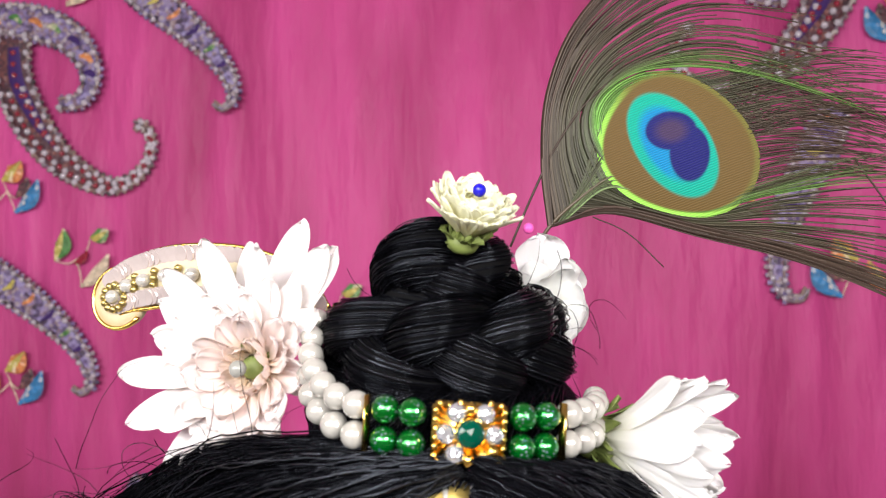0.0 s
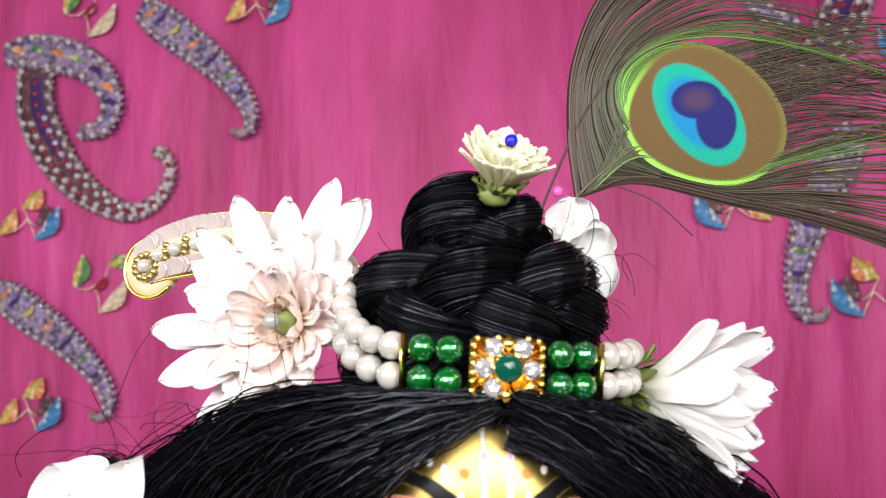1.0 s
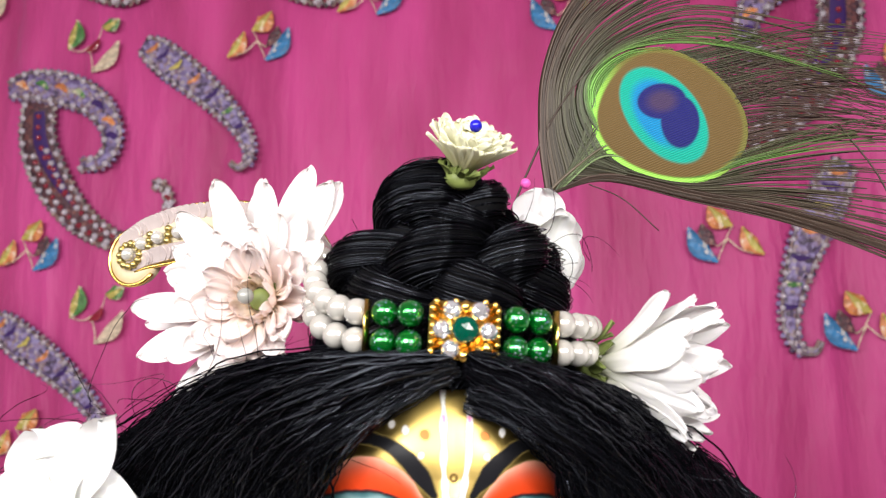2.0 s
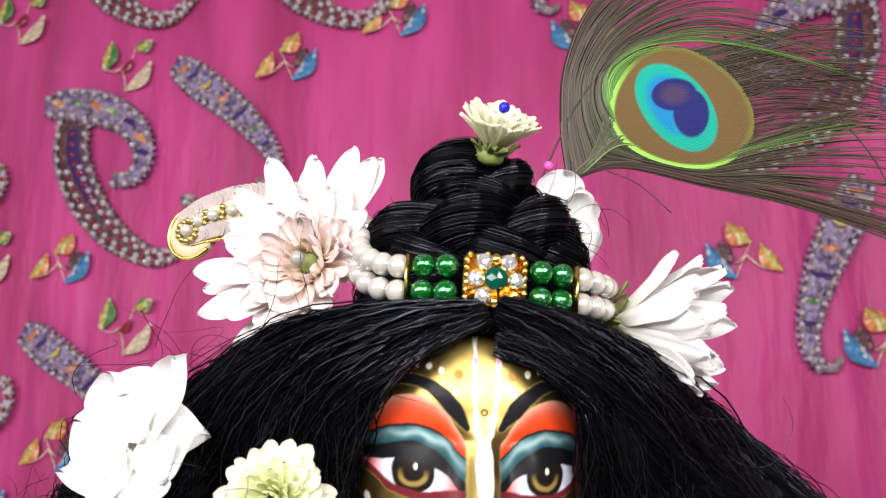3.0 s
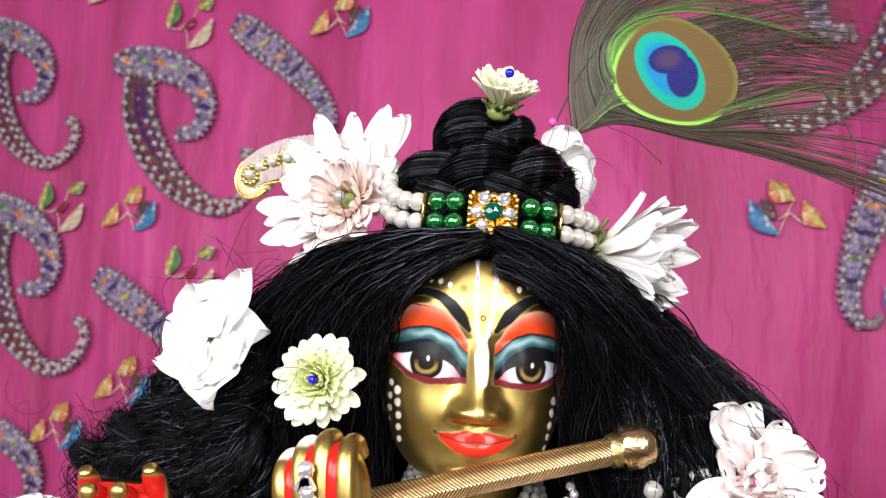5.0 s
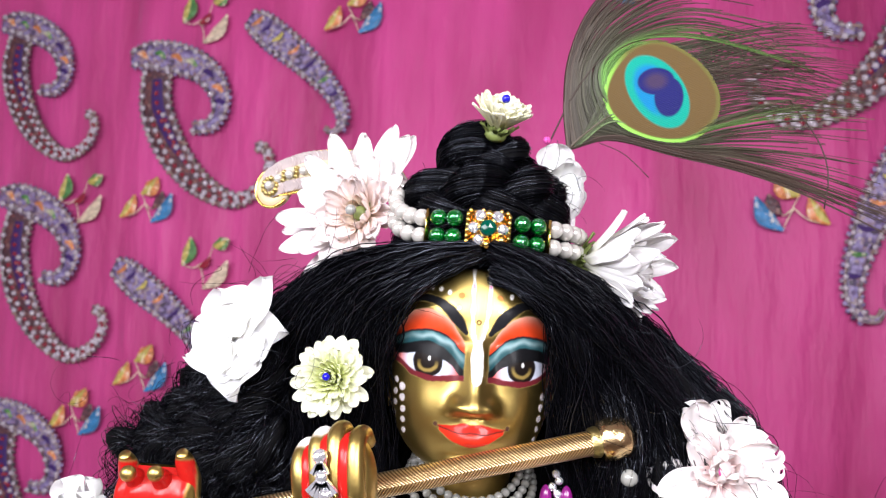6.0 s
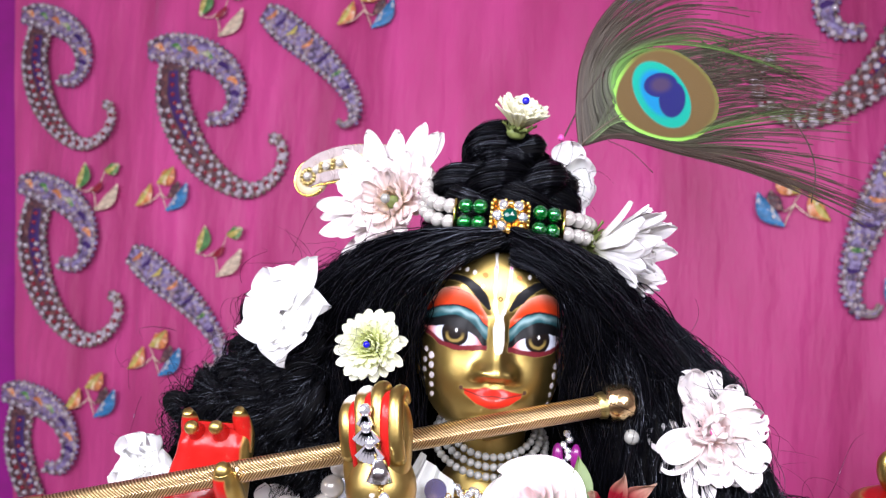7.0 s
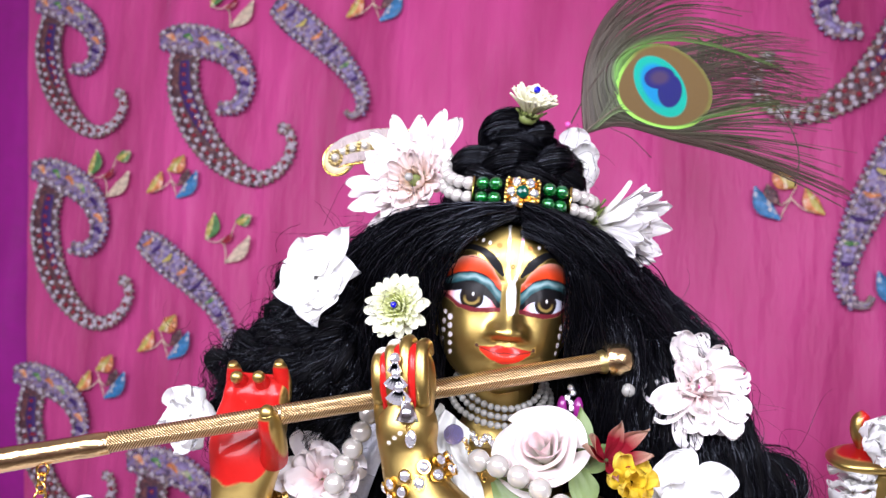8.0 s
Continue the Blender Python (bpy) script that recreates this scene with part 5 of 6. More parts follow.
# white chrysanthemum seen from its side
flower("chrysanthemum", "half-open white chrysanthemum with a green calyx in the hair", "flower", axes((0.0655, 0.2345, 0.6070), (0.94, -0.30, -0.10), 0),
       [(11, 0.0280, 0.0044, 46, 0.0032, 0.0, 0.35, 0.02, 0.58, 0, 0.10), (10, 0.0295, 0.0046, 54, 0.0028, 0.001, 0.35, 0.0, 0.58, 0, 0.10), (10, 0.0285, 0.0044, 62, 0.0024, 0.001, 0.35, -0.02, 0.58, 0, 0.10), (8, 0.0265, 0.0042, 72, 0.002, 0.001, 0.35, -0.02, 0.58, 0, 0.1), (6, 0.0240, 0.0038, 82, 0.001, 0.001, 0.35, 0, 0.58, 0, 0.1)],
       M["p_white"], 0.7, None, 0.0060, 8)
# star-shaped white bloom on the shoulder hair
bloom("gardenia", "white star-shaped gardenia lying on the black hair", axes((-0.0565, 0.2045, 0.5745), (-0.28, -0.94, 0.14)) @ Matrix.Scale(1.13, 4),
      [(120, 0.0185, 0.0090, 6, 0.02, 0.26, 0.62), (196, 0.0210, 0.0092, 5, 0.0, 0.20, 0.8), (278, 0.0185, 0.0110, 6, 0.0, 0.20, 0.8), (8, 0.0205, 0.0085, 6, 0.0, 0.24, 0.8), (49, 0.0255, 0.0062, 14, 0.06, 0.24, 0.8), (325, 0.0130, 0.0085, 7, 0.0, 0.16, 0.5), (236, 0.0135, 0.0080, 7, 0.0, 0.16, 0.5), (160, 0.0150, 0.0085, 7, 0.0, 0.22, 0.5), (90, 0.0110, 0.0080, 9, -0.08, 0.12, 0.5), (230, 0.0095, 0.0080, 9, -0.08, 0.12, 0.5)], M["p_pure"], 21, 0)
# lime pompon with a blue pin
flower("chrysanthemum", "pale lime pompon chrysanthemum with a blue pin in the hair", "flower", axes((-0.0145, 0.1900, 0.5640), (0.05, -0.99, 0.06), 0),
       [(20, 0.0122, 0.0020, 8, 0.002, -0.001, 0.3, 0.04, 0.38, 0, 0.08), (20, 0.0104, 0.0019, 18, 0.002, 0.0, 0.4, 0.08, 0.38, 0, 0.08), (22, 0.0082, 0.0014, 30, 0.0018, 0.0005, 0.5, 0.2, 0.4, 0, 0.05), (22, 0.0064, 0.0010, 44, 0.0016, 0.001, 0.5, 0.3, 0.4, 0, 0), (18, 0.0048, 0.0008, 60, 0.0012, 0.001, 0.5, 0.35, 0.4, 0, 0)],
       M["p_lime"], 0.7, (0.00135, 0.0070, M["blue_pin"], "glossy blue pin head"), 0.003, 9)
# blush carnation low on the other shoulder
flower("carnation", "blush-white carnation with ruffled petals and a pink middle in the hair", "flower", axes((0.1105, 0.2260, 0.5360), (0.12, -0.97, 0.15), 0),
       [(9, 0.0235, 0.0060, 8, 0.001, 0, 0.3, 0.06, 0.36, 0.10, 0.28), (9, 0.0205, 0.0055, 18, 0.001, 0.001, 0.3, 0.05, 0.36, 0.12, 0.32), (10, 0.0140, 0.0046, 30, 0.001, 0.002, 0.4, 0.15, 0.36, 0.12, 0.36), (9, 0.0105, 0.0036, 46, 0.001, 0.003, 0.5, 0.25, 0.36, 0.1, 0.36), (8, 0.0075, 0.0030, 66, 0.001, 0.003, 0.5, 0.4, 0.4, 0, 0.6)],
       M["p_carn"], 1.7, (0.0021, 0.0100, M["pink_pin"], "pink pin head"), 0.003, 10)
# white bloom behind the flute
flower("gardenia", "white gardenia half hidden behind the raised palm", "flower", axes((-0.1160, 0.2050, 0.5060), (-0.25, -0.95, 0.15), 0),
       [(6, 0.0150, 0.0080, 8, 0.001, 0, 0.2, 0.0, 0.6, 0, 0.30), (6, 0.0120, 0.0070, 18, 0.001, 0.001, 0.2, 0.0, 0.5, 0, 0.45), (4, 0.0100, 0.006, 40, 0.001, 0.001, 0.3, -0.1, 0.5, 0, 0.5)], M["p_pure"], 1.2, None, 0.003, 12)


def rose(m):
    """Cupped petals wrapped round one another, the outer ones with lips that roll back."""
    r = np.random.default_rng(31)
    ob = thing("rose", "pale cream rose with pink-edged petals on the statue's chest", "flower", "flowers", m)
    rows, cols = 14, 17
    for k in range(15):
        f = k / 14
        rad, hgt, lip, wide = 0.0022 + 0.0125 * f, 0.0185 - 0.0065 * f, 0.0006 + 0.0062 * f ** 1.3, radians(88 - 22 * f)
        a0, ph = k * 2.4, r.random(3) * 6.3
        V = []
        for i in range(rows):
            v = i / (rows - 1)
            for j in range(cols):
                u = j / (cols - 1) * 2 - 1
                edge = 1 - 0.22 * abs(u) ** 3
                q = rad * (0.30 + 0.70 * v ** 0.55) + lip * v ** 5 + 0.0005 * math.sin(u * 4 + ph[0]) * v + 0.0012 * u * v
                a = a0 + wide * u * (0.55 + 0.45 * v ** 0.4)
                V.append((hgt * v * edge - 0.35 * lip * v ** 8 + 0.0005 * math.sin(u * 7 + ph[1]) * v ** 2, q * math.cos(a), q * math.sin(a)))
        n0 = len(V)
        V += [(x - 0.00005, y * 0.975, z * 0.975) for x, y, z in V]
        F = grid_faces(rows, cols)
        o = mesh_ob("petal", V, F + [tuple(b + n0 for b in reversed(q)) for q in F], M["p_rose"], ob)
        o.matrix_local = Matrix.Rotation(radians(-90), 4, "Y")
    return ob


rose(axes((0.0490, 0.2080, 0.5030), (-0.12, -0.80, 0.55), 0))
flower("gardenia", "white gardenia on the chest garland", "flower", axes((0.1060, 0.2060, 0.4870), (0.1, -0.95, 0.25), 0),
       [(6, 0.0215, 0.0105, 8, 0.001, 0, 0.2, 0.02, 0.45, 0, 0.3), (5, 0.0150, 0.0085, 25, 0.001, 0.001, 0.3, 0.1, 0.4, 0, 0.3)], M["p_pure"], 1.1, None, 0.003, 14)
flower("carnation", "blush carnation on the chest garland beside the pearls", "flower", axes((-0.0480, 0.2030, 0.4860), (-0.1, -0.95, 0.3), 0),
       [(8, 0.0190, 0.0078, 10, 0.001, 0, 0.2, 0.04, 0.36, 0.04, 0.30), (8, 0.0140, 0.0055, 36, 0.001, 0.001, 0.3, 0.1, 0.30, 0.08, 0.4)], M["p_carn"], 1.2, None, 0.003, 15)
tulip = flower("alstroemeria", "torn red and yellow bloom on the chest garland", "flower", axes((0.0740, 0.2020, 0.5060), (0.3, -0.75, 0.55), 0),
               [(6, 0.0185, 0.0030, 48, 0.001, 0, 0.4, 0.08, 0.8, 0, 0.2)], M["p_red"], 1.5, None, 0.0, 16)
flower("marigold", "bright yellow petals of a marigold on the garland", "flower", axes((0.0840, 0.1960, 0.4990), (0.3, -0.9, 0.1), 0),
       [(7, 0.0105, 0.0042, 20, 0.001, 0, 0.4, 0.1, 0.4, 0, 0.4), (5, 0.008, 0.0035, 50, 0.001, 0, 0.4, 0.1, 0.4, 0, 0.4)], M["p_yellow"], 1.5, None, 0.0, 17)


def leaf(at, axis, roll, L, W, label):
    me = petal("leaf", L, W, M["leaf"], 0.25, -0.08, 0.8, 0, 0.12, 0.0004, seed=int(L * 1e5))
    ob = new("leaf", me)
    ob.matrix_world = axes(at, axis, roll)
    return tagged(ob, label, "leaf", "leaves")


leaf((0.0660, 0.2030, 0.5030), (0.2, -0.95, 0.2), 95, 0.0240, 0.0042, "narrow dull green leaf standing beside the rose")
leaf((0.0640, 0.2010, 0.5010), (0.2, -0.95, 0.25), 35, 0.0190, 0.0052, "folded green leaf beside the rose")
leaf((0.0620, 0.1990, 0.5040), (0.1, -0.95, 0.2), -70, 0.0200, 0.0060, "green leaf hanging below the rose")
leaf((0.0300, 0.1940, 0.4950), (-0.1, -0.9, 0.35), -35, 0.0260, 0.0080, "broad green leaf below the pearl string")

# ---- the peacock feather ----
FY = 0.2900
feather = thing("peacock_feather", "peacock feather with a blue and green eye stuck behind the topknot", "feather")


def fxz(px, py):
    """Feather drawing units to metres."""
    return np.array((0.0925 + (px - 1200) * 0.0001795, FY, 0.6875 - (py - 265) * 0.0001795))


n = Nodes("feather_barb")
att = n.t.nodes.new("ShaderNodeAttribute")
att.attribute_name = "tint"
g = n.noise(1500.0, 2.0, n.coord())
n.set(Base_Color=n.mix(n.math("MULTIPLY", g, 0.5), att.outputs["Color"], c4((0.035, 0.024, 0.017))), Roughness=0.45, Metallic=0.1, Specular_IOR_Level=0.3)
M["barb"] = n.mat
n = Nodes("feather_eye")
att = n.t.nodes.new("ShaderNodeAttribute")
att.attribute_name = "tint"
wv = n.add("ShaderNodeTexWave", Vector=n.coord(), Scale=420.0, Distortion=1.2, Detail=2.0)
mpn = n.add("ShaderNodeMapping", Vector=n.coord())
mpn.inputs["Rotation"].default_value = (0, radians(20), 0)
n.put(wv.inputs["Vector"], mpn.outputs[0])
wv.bands_direction = "Z"
n.set(Base_Color=n.mix(n.math("MULTIPLY", wv.outputs[1], 0.28), att.outputs["Color"], c4((0.02, 0.03, 0.02))), Roughness=0.5, Specular_IOR_Level=0.12)
n.bump(wv.outputs[1], 0.3, 0.0003)
M["eye"] = n.mat


def tint(ob, C):
    layer = ob.data.color_attributes.new("tint", "FLOAT_COLOR", "POINT")
    layer.data.foreach_set("color", np.concatenate([C, np.ones((len(C), 1))], 1).astype(np.float32).ravel())


def feather_eye():
    """The eye: a domed oval of close barbs in rings of colour."""
    rows, cols = 70, 120
    V, C = [], []
    ang = radians(33)
    for i in range(rows):
        f = i / (rows - 1)
        for j in range(cols):
            a = 2 * math.pi * j / cols
            rx = 150 * (1 + 0.05 * math.cos(a) - 0.06 * math.cos(2 * a))
            rz = 118 * (1 - 0.10 * math.cos(a))
            ux, uz = f * rx * math.cos(a), f * rz * math.sin(a)
            x, y = ux * math.cos(ang) - uz * math.sin(ang), ux * math.sin(ang) + uz * math.cos(ang)
            p = fxz(1206 + x, 270 + y)
            p[1] -= 0.0025 * (1 - f * f)
            V.append(p)
            # rings: lime, bronze, teal, deep blue heart
            c = np.array((0.105, 0.062, 0.018))
            c = c + (np.array((0.26, 0.62, 0.08)) - c) * np.clip((f - 0.91) / 0.04, 0, 1) * np.clip(0.25 - 1.1 * math.cos(a + ang + 0.75), 0.08, 1)
            hx, hy = x + 8, y + 2
            d = math.hypot((hx * 0.545 + hy * 0.839) / 106, (-hx * 0.839 + hy * 0.545) / 64)
            k = np.clip((1.0 - d) / 0.06, 0, 1)
            c = c + (np.array((0.0, 0.27, 0.20)) - c) * k
            k = np.clip((0.78 - d) / 0.15, 0, 1)
            c = c + (np.array((0.0, 0.16, 0.36)) - c) * k * np.clip((30 - hx) / 40, 0.2, 1)
            b1 = math.hypot((x + 10) / 46, (y + 26) / 36)
            b2 = math.hypot((x - 20) / 36, (y - 14) / 52)
            k = np.clip((1.0 - min(b1, b2)) / 0.10, 0, 1)
            deep = np.array((0.006, 0.005, 0.10)) + (np.array((0.05, 0.025, 0.06)) - np.array((0.006, 0.005, 0.10))) * np.clip((0.75 - b1) * 2, 0, 0.8)
            c = c + (deep - c) * k
            C.append(c)
    n0 = len(V)
    V2 = [v + np.array((0, 0.0004, 0)) for v in V]
    F = grid_faces(rows, cols, True)
    F += [tuple(q + n0 for q in reversed(f)) for f in F]
    ob = mesh_ob("eye", V + V2, F, M["eye"], feather, "iridescent eye of bronze, teal and deep blue")
    tint(ob, np.array(C + C))


feather_eye()


def family(A, B, count, c0, c1, wid, splay, back):
    """Barbs between two guide lines; colours blend from c0 to c1."""
    A, B = [fxz(*q) for q in A], [fxz(*q) for q in B]
    paths, cols, rad = [], [], []
    for k in range(count):
        s = (k + rng.random() * 0.8) / count
        pts = [a * (1 - s) + b * s for a, b in zip(A, B)]
        p = spline(pts, 34)
        t = np.linspace(0, 1, 34)
        n_ = np.stack([np.sin(t * 3 + 6.3 * rng.random()), np.zeros(34), np.cos(t * 2.5 + 6.3 * rng.random())], 1)
        p = p + n_ * (splay * t ** 2 * rng.random())[:, None]
        p[:, 1] += back * (0.3 + rng.random()) + 0.0015 * t * (rng.random() - 0.5)
        keep = int(34 * (0.72 + 0.28 * rng.random()))
        paths.append(p[:keep])
        rad.append(wid * (0.7 + 0.5 * rng.random()) * (1 - 0.75 * t[:keep] ** 1.5))
        # brightness differs by barb, which puts sheen and dark gaps into the colour
        cc = (np.array(c0) * (1 - s) + np.array(c1) * s) * (0.45 + 1.1 * rng.random() ** 1.5)
        tt = t[:keep, None]
        cols.append(np.repeat(cc * (1 - 0.5 * tt) + np.array((0.09, 0.055, 0.04)) * 0.5 * tt * (0.7 + 0.6 * rng.random()), 3, axis=0))
    V, F = tubes(paths, rad, 3, False)
    ob = mesh_ob("barb_fan", V, F, M["barb"], feather)
    tint(ob, np.vstack(cols))
    return tagged(ob, kind="stuff")


BROWN, OLIVE, LIME = (0.045, 0.028, 0.022), (0.050, 0.070, 0.034), (0.12, 0.32, 0.05)
U0 = [(984, 404), (974, 290), (986, 160), (1045, 30), (1180, -90), (1340, -160)]
U1 = [(1092, 318), (1058, 240), (1072, 178), (1150, 118), (1300, 96), (1568, 190)]
U2 = [(1100, 316), (1066, 232), (1084, 168), (1170, 132), (1330, 150), (1590, 250)]
family(U0, U1, 70, BROWN, OLIVE, 0.00062, 0.004, 0.0006)
family(U0, [(990, 402), (984, 292), (998, 168), (1060, 44), (1190, -70), (1350, -130)], 12, BROWN, BROWN, 0.0007, 0.002, 0.0)
family(U1, U2, 60, OLIVE, LIME, 0.00036, 0.002, 0.0)
L0 = [(984, 406), (1090, 384), (1240, 425), (1400, 470), (1580, 545), (1760, 640)]
L1 = [(1112, 308), (1170, 368), (1250, 388), (1360, 360), (1520, 340), (1720, 350)]
L2 = [(1116, 304), (1172, 352), (1250, 374), (1320, 350), (1500, 300), (1700, 290)]
family(L0, L1, 55, BROWN, OLIVE, 0.00055, 0.005, 0.0006)
family(L0, [(988, 402), (1094, 372), (1244, 408), (1400, 448), (1580, 512), (1760, 590)], 26, BROWN, BROWN, 0.00062, 0.003, 0.0002)
family(L1, L2, 30, LIME, OLIVE, 0.00034, 0.003, 0.0)
family([(1300, 120), (1340, 150), (1420, 170), (1520, 210), (1640, 270)], [(1300, 380), (1340, 350), (1430, 330), (1540, 330), (1680, 345)], 80, BROWN, BROWN, 0.00036, 0.006, 0.0008)
family([(1200, 150), (1270, 140), (1380, 120), (1500, 110), (1640, 140)], [(1330, 260), (1360, 255), (1430, 240), (1540, 240), (1680, 260)], 60, OLIVE, BROWN, 0.00034, 0.006, 0.0004)
family([(1098, 318), (1064, 240), (1080, 178), (1140, 138), (1230, 134)], [(1112, 308), (1090, 250), (1104, 196), (1160, 160), (1240, 152)], 46, LIME, LIME, 0.00042, 0.001, 0.0006)
# close barbs between the quill and the eye
family([(1000, 398), (1040, 330), (1066, 240), (1080, 190)], [(1010, 396), (1090, 340), (1180, 366), (1240, 384)], 46, OLIVE, (0.16, 0.24, 0.10), 0.00045, 0.001, 0.0002)
quill = mesh_ob("quill", *tubes([spline([(0.047, 0.268, 0.630), tuple(fxz(955, 470)), tuple(fxz(985, 405)), tuple(fxz(1060, 340)), tuple(fxz(1120, 305))], 24)], [np.linspace(0.0009, 0.0003, 24)], 8), simple("quill", (0.07, 0.05, 0.03), 0.4), feather)
loose = [spline([fxz(915, 440), fxz(950, 360), fxz(1000, 260), fxz(1060, 180), fxz(1130, 130)], 24), spline([fxz(1060, 390), fxz(1120, 420), fxz(1180, 480)], 14), spline([fxz(1500, 300), fxz(1560, 400), fxz(1580, 480), fxz(1570, 560)], 14)]
for line, r in zip(loose, (0.0004, 0.0002, 0.0003)):
    ob = mesh_ob("loose_barb", *tubes([line], [r], 4), M["barb"], feather)
    tint(ob, np.tile(np.array(BROWN), (len(ob.data.vertices), 1)))
tagged(share("pin", ball_mesh("pin", 0.0016, M["pink_pin"]), None, pose(0.0475, 0.262, 0.6600)), "pink pearl pin head stuck behind the topknot", "pin")

# ---- the flute ----
F0, F1 = Vector((0.0818, 0.2145, 0.5475)), Vector((-0.1560, 0.1265, 0.4958))
flute = thing("flute", "slender brass flute engraved with chevrons, held across the statue", "flute")
run = (F1 - F0).normalized()
fx_, fz_ = -run, Vector((0, 0, 1))
fy_ = fz_.cross(fx_).normalized()
fz_ = fx_.cross(fy_)
FM = Matrix((fx_, fy_, fz_)).transposed().to_4x4()
FM.translation = F1
LEN = (F1 - F0).length


def turned(profile, sides=32):
    """A turned piece about local x from (place, radius) rows."""
    V = [(x, r * math.cos(2 * math.pi * j / sides), r * math.sin(2 * math.pi * j / sides)) for x, r in profile for j in range(sides)]
    F = grid_faces(len(profile), sides, True)
    F.append(tuple(range(sides)))
    F.append(tuple(reversed(range((len(profile) - 1) * sides, len(profile) * sides))))
    return V, F


for nm, rows, mat, lab in (
        ("tube", [(0.045, 0.0038), (0.046, 0.00405), (0.10, 0.0040), (0.17, 0.0040), (LEN - 0.0125, 0.0041)], "engraved", "chevron-engraved tube"),
        ("collar", [(LEN - 0.0140, 0.0040), (LEN - 0.0135, 0.0049), (LEN - 0.0115, 0.0052), (LEN - 0.0105, 0.0046)], "old_gold", ""),
        ("end_cap", [(LEN - 0.0110, 0.0046), (LEN - 0.0098, 0.0066), (LEN - 0.006, 0.0071), (LEN - 0.0020, 0.0066), (LEN, 0.0050), (LEN + 0.0003, 0.0005)], "brass_plain", "polished brass end cap"),
        ("foot", [(-0.0120, 0.0030), (-0.0115, 0.0046), (0.0, 0.0050), (0.018, 0.0047), (0.034, 0.0045), (0.038, 0.0048), (0.0455, 0.0045), (0.046, 0.0038)], "brass_plain", "plain brass foot of the flute")):
    if "brass_plain" not in M:
        M["brass_plain"] = simple("worn_brass", (0.76, 0.55, 0.28), 0.22, 1.0, scale=350, bump=0.5, dist=0.0008, vary=0.3)
    o = mesh_ob(nm, *turned(rows), M[mat], flute, lab)
    o.matrix_local = FM
ring = bmesh.new()
bmesh.ops.create_cone(ring, segments=20, radius1=0.0042, radius2=0.0042, depth=0.0008)
ring.transform(Matrix.Rotation(radians(90), 4, "Y"))
o = part("ring_band", ring, M["brass_plain"], flute)
o.matrix_local = FM @ pose(0.112, 0, 0)


def torus(R, r, seg=16, sides=8):
    V = [((R + r * math.cos(b)) * math.cos(a), (R + r * math.cos(b)) * math.sin(a), r * math.sin(b)) for a in np.arange(seg) * 2 * math.pi / seg for b in np.arange(sides) * 2 * math.pi / sides]
    F = [(i * sides + j, ((i + 1) % seg) * sides + j, ((i + 1) % seg) * sides + (j + 1) % sides, i * sides + (j + 1) % sides) for i in range(seg) for j in range(sides)]
    return V, F


chain = thing("chain", "small gold link chain hanging from the flute", "chain")
link0 = mesh_ob("link", *torus(0.0022, 0.0005), M["gold"], chain)
hang = FM @ Vector((0.020, 0, -0.0062))
link0.matrix_local = pose(*hang, 90, 0, 20)
for k in range(9):
    share("link", link0.data, chain, pose(hang.x, hang.y, hang.z - 0.0034 * (k + 1), 90, 0, 20 + 75 * (k + 1)))

# ---- jewellery on the statue ----
bead_s = ball_mesh("bead", 0.00165, M["small_pearl"], 12, 8)


def neck_string(label, z, r, count, a0, a1, tilt, me, name="necklace"):
    ob = thing(name, label, "necklace", "necklaces")
    for k in range(count):
        a = radians(a0 + (a1 - a0) * k / (count - 1) + YAW)
        p = (0.0240 + r * math.sin(a), 0.2345 - r * math.cos(a) * 0.95, z + tilt * (1 - math.cos(a - radians(YAW))) * 0.5)
        share("bead", me, ob, pose(*p, *(rng.random(3) * 180)))
    return ob


neck_string("string of small grey pearls close round the neck", 0.5215, 0.0190, 27, -120, 120, 0.026, bead_s)
neck_string("second string of small grey pearls round the neck", 0.5180, 0.0210, 29, -118, 118, 0.026, bead_s)
neck_string("third string of small grey pearls round the neck", 0.5145, 0.0232, 31, -116, 116, 0.024, bead_s)
crys = bmesh.new()
bmesh.ops.create_icosphere(crys, subdivisions=2, radius=0.00115)
crys_me = bpy.data.meshes.new("stone")
crys.to_mesh(crys_me)
crys_me.materials.append(M["crystal"])
silver_neck = thing("necklace", "silver necklace set with small clear stones in looped links", "necklace", "necklaces")
for k in range(64):
    f = k / 63
    a = radians(-80 + 160 * f + YAW)
    wob = 0.0019 * math.sin(k * 1.05)
    p = (0.0240 + 0.0275 * math.sin(a), 0.2330 - 0.0275 * math.cos(a), 0.5085 + wob + 0.006 * (1 - math.cos(a - radians(YAW))))
    share("stone", crys_me, silver_neck, pose(*p, *(rng.random(3) * 90)) @ Matrix.Scale(1.35, 4))
    if k % 4 == 0:
        share("link", link0.data, silver_neck, pose(p[0], p[1] + 0.001, p[2] - wob, 90, 0, 20) @ Matrix.Diagonal((0.9, 0.7, 0.7, 1)))
big_pearl = ball_mesh("pearl", 0.0046, M["pearl"], 24, 16)


def pearl_string(label, pts, count):
    ob = thing("pearl_string", label, "necklace", "necklaces")
    for p in spline(pts, count):
        share("pearl", big_pearl, ob, pose(*p))
    return ob


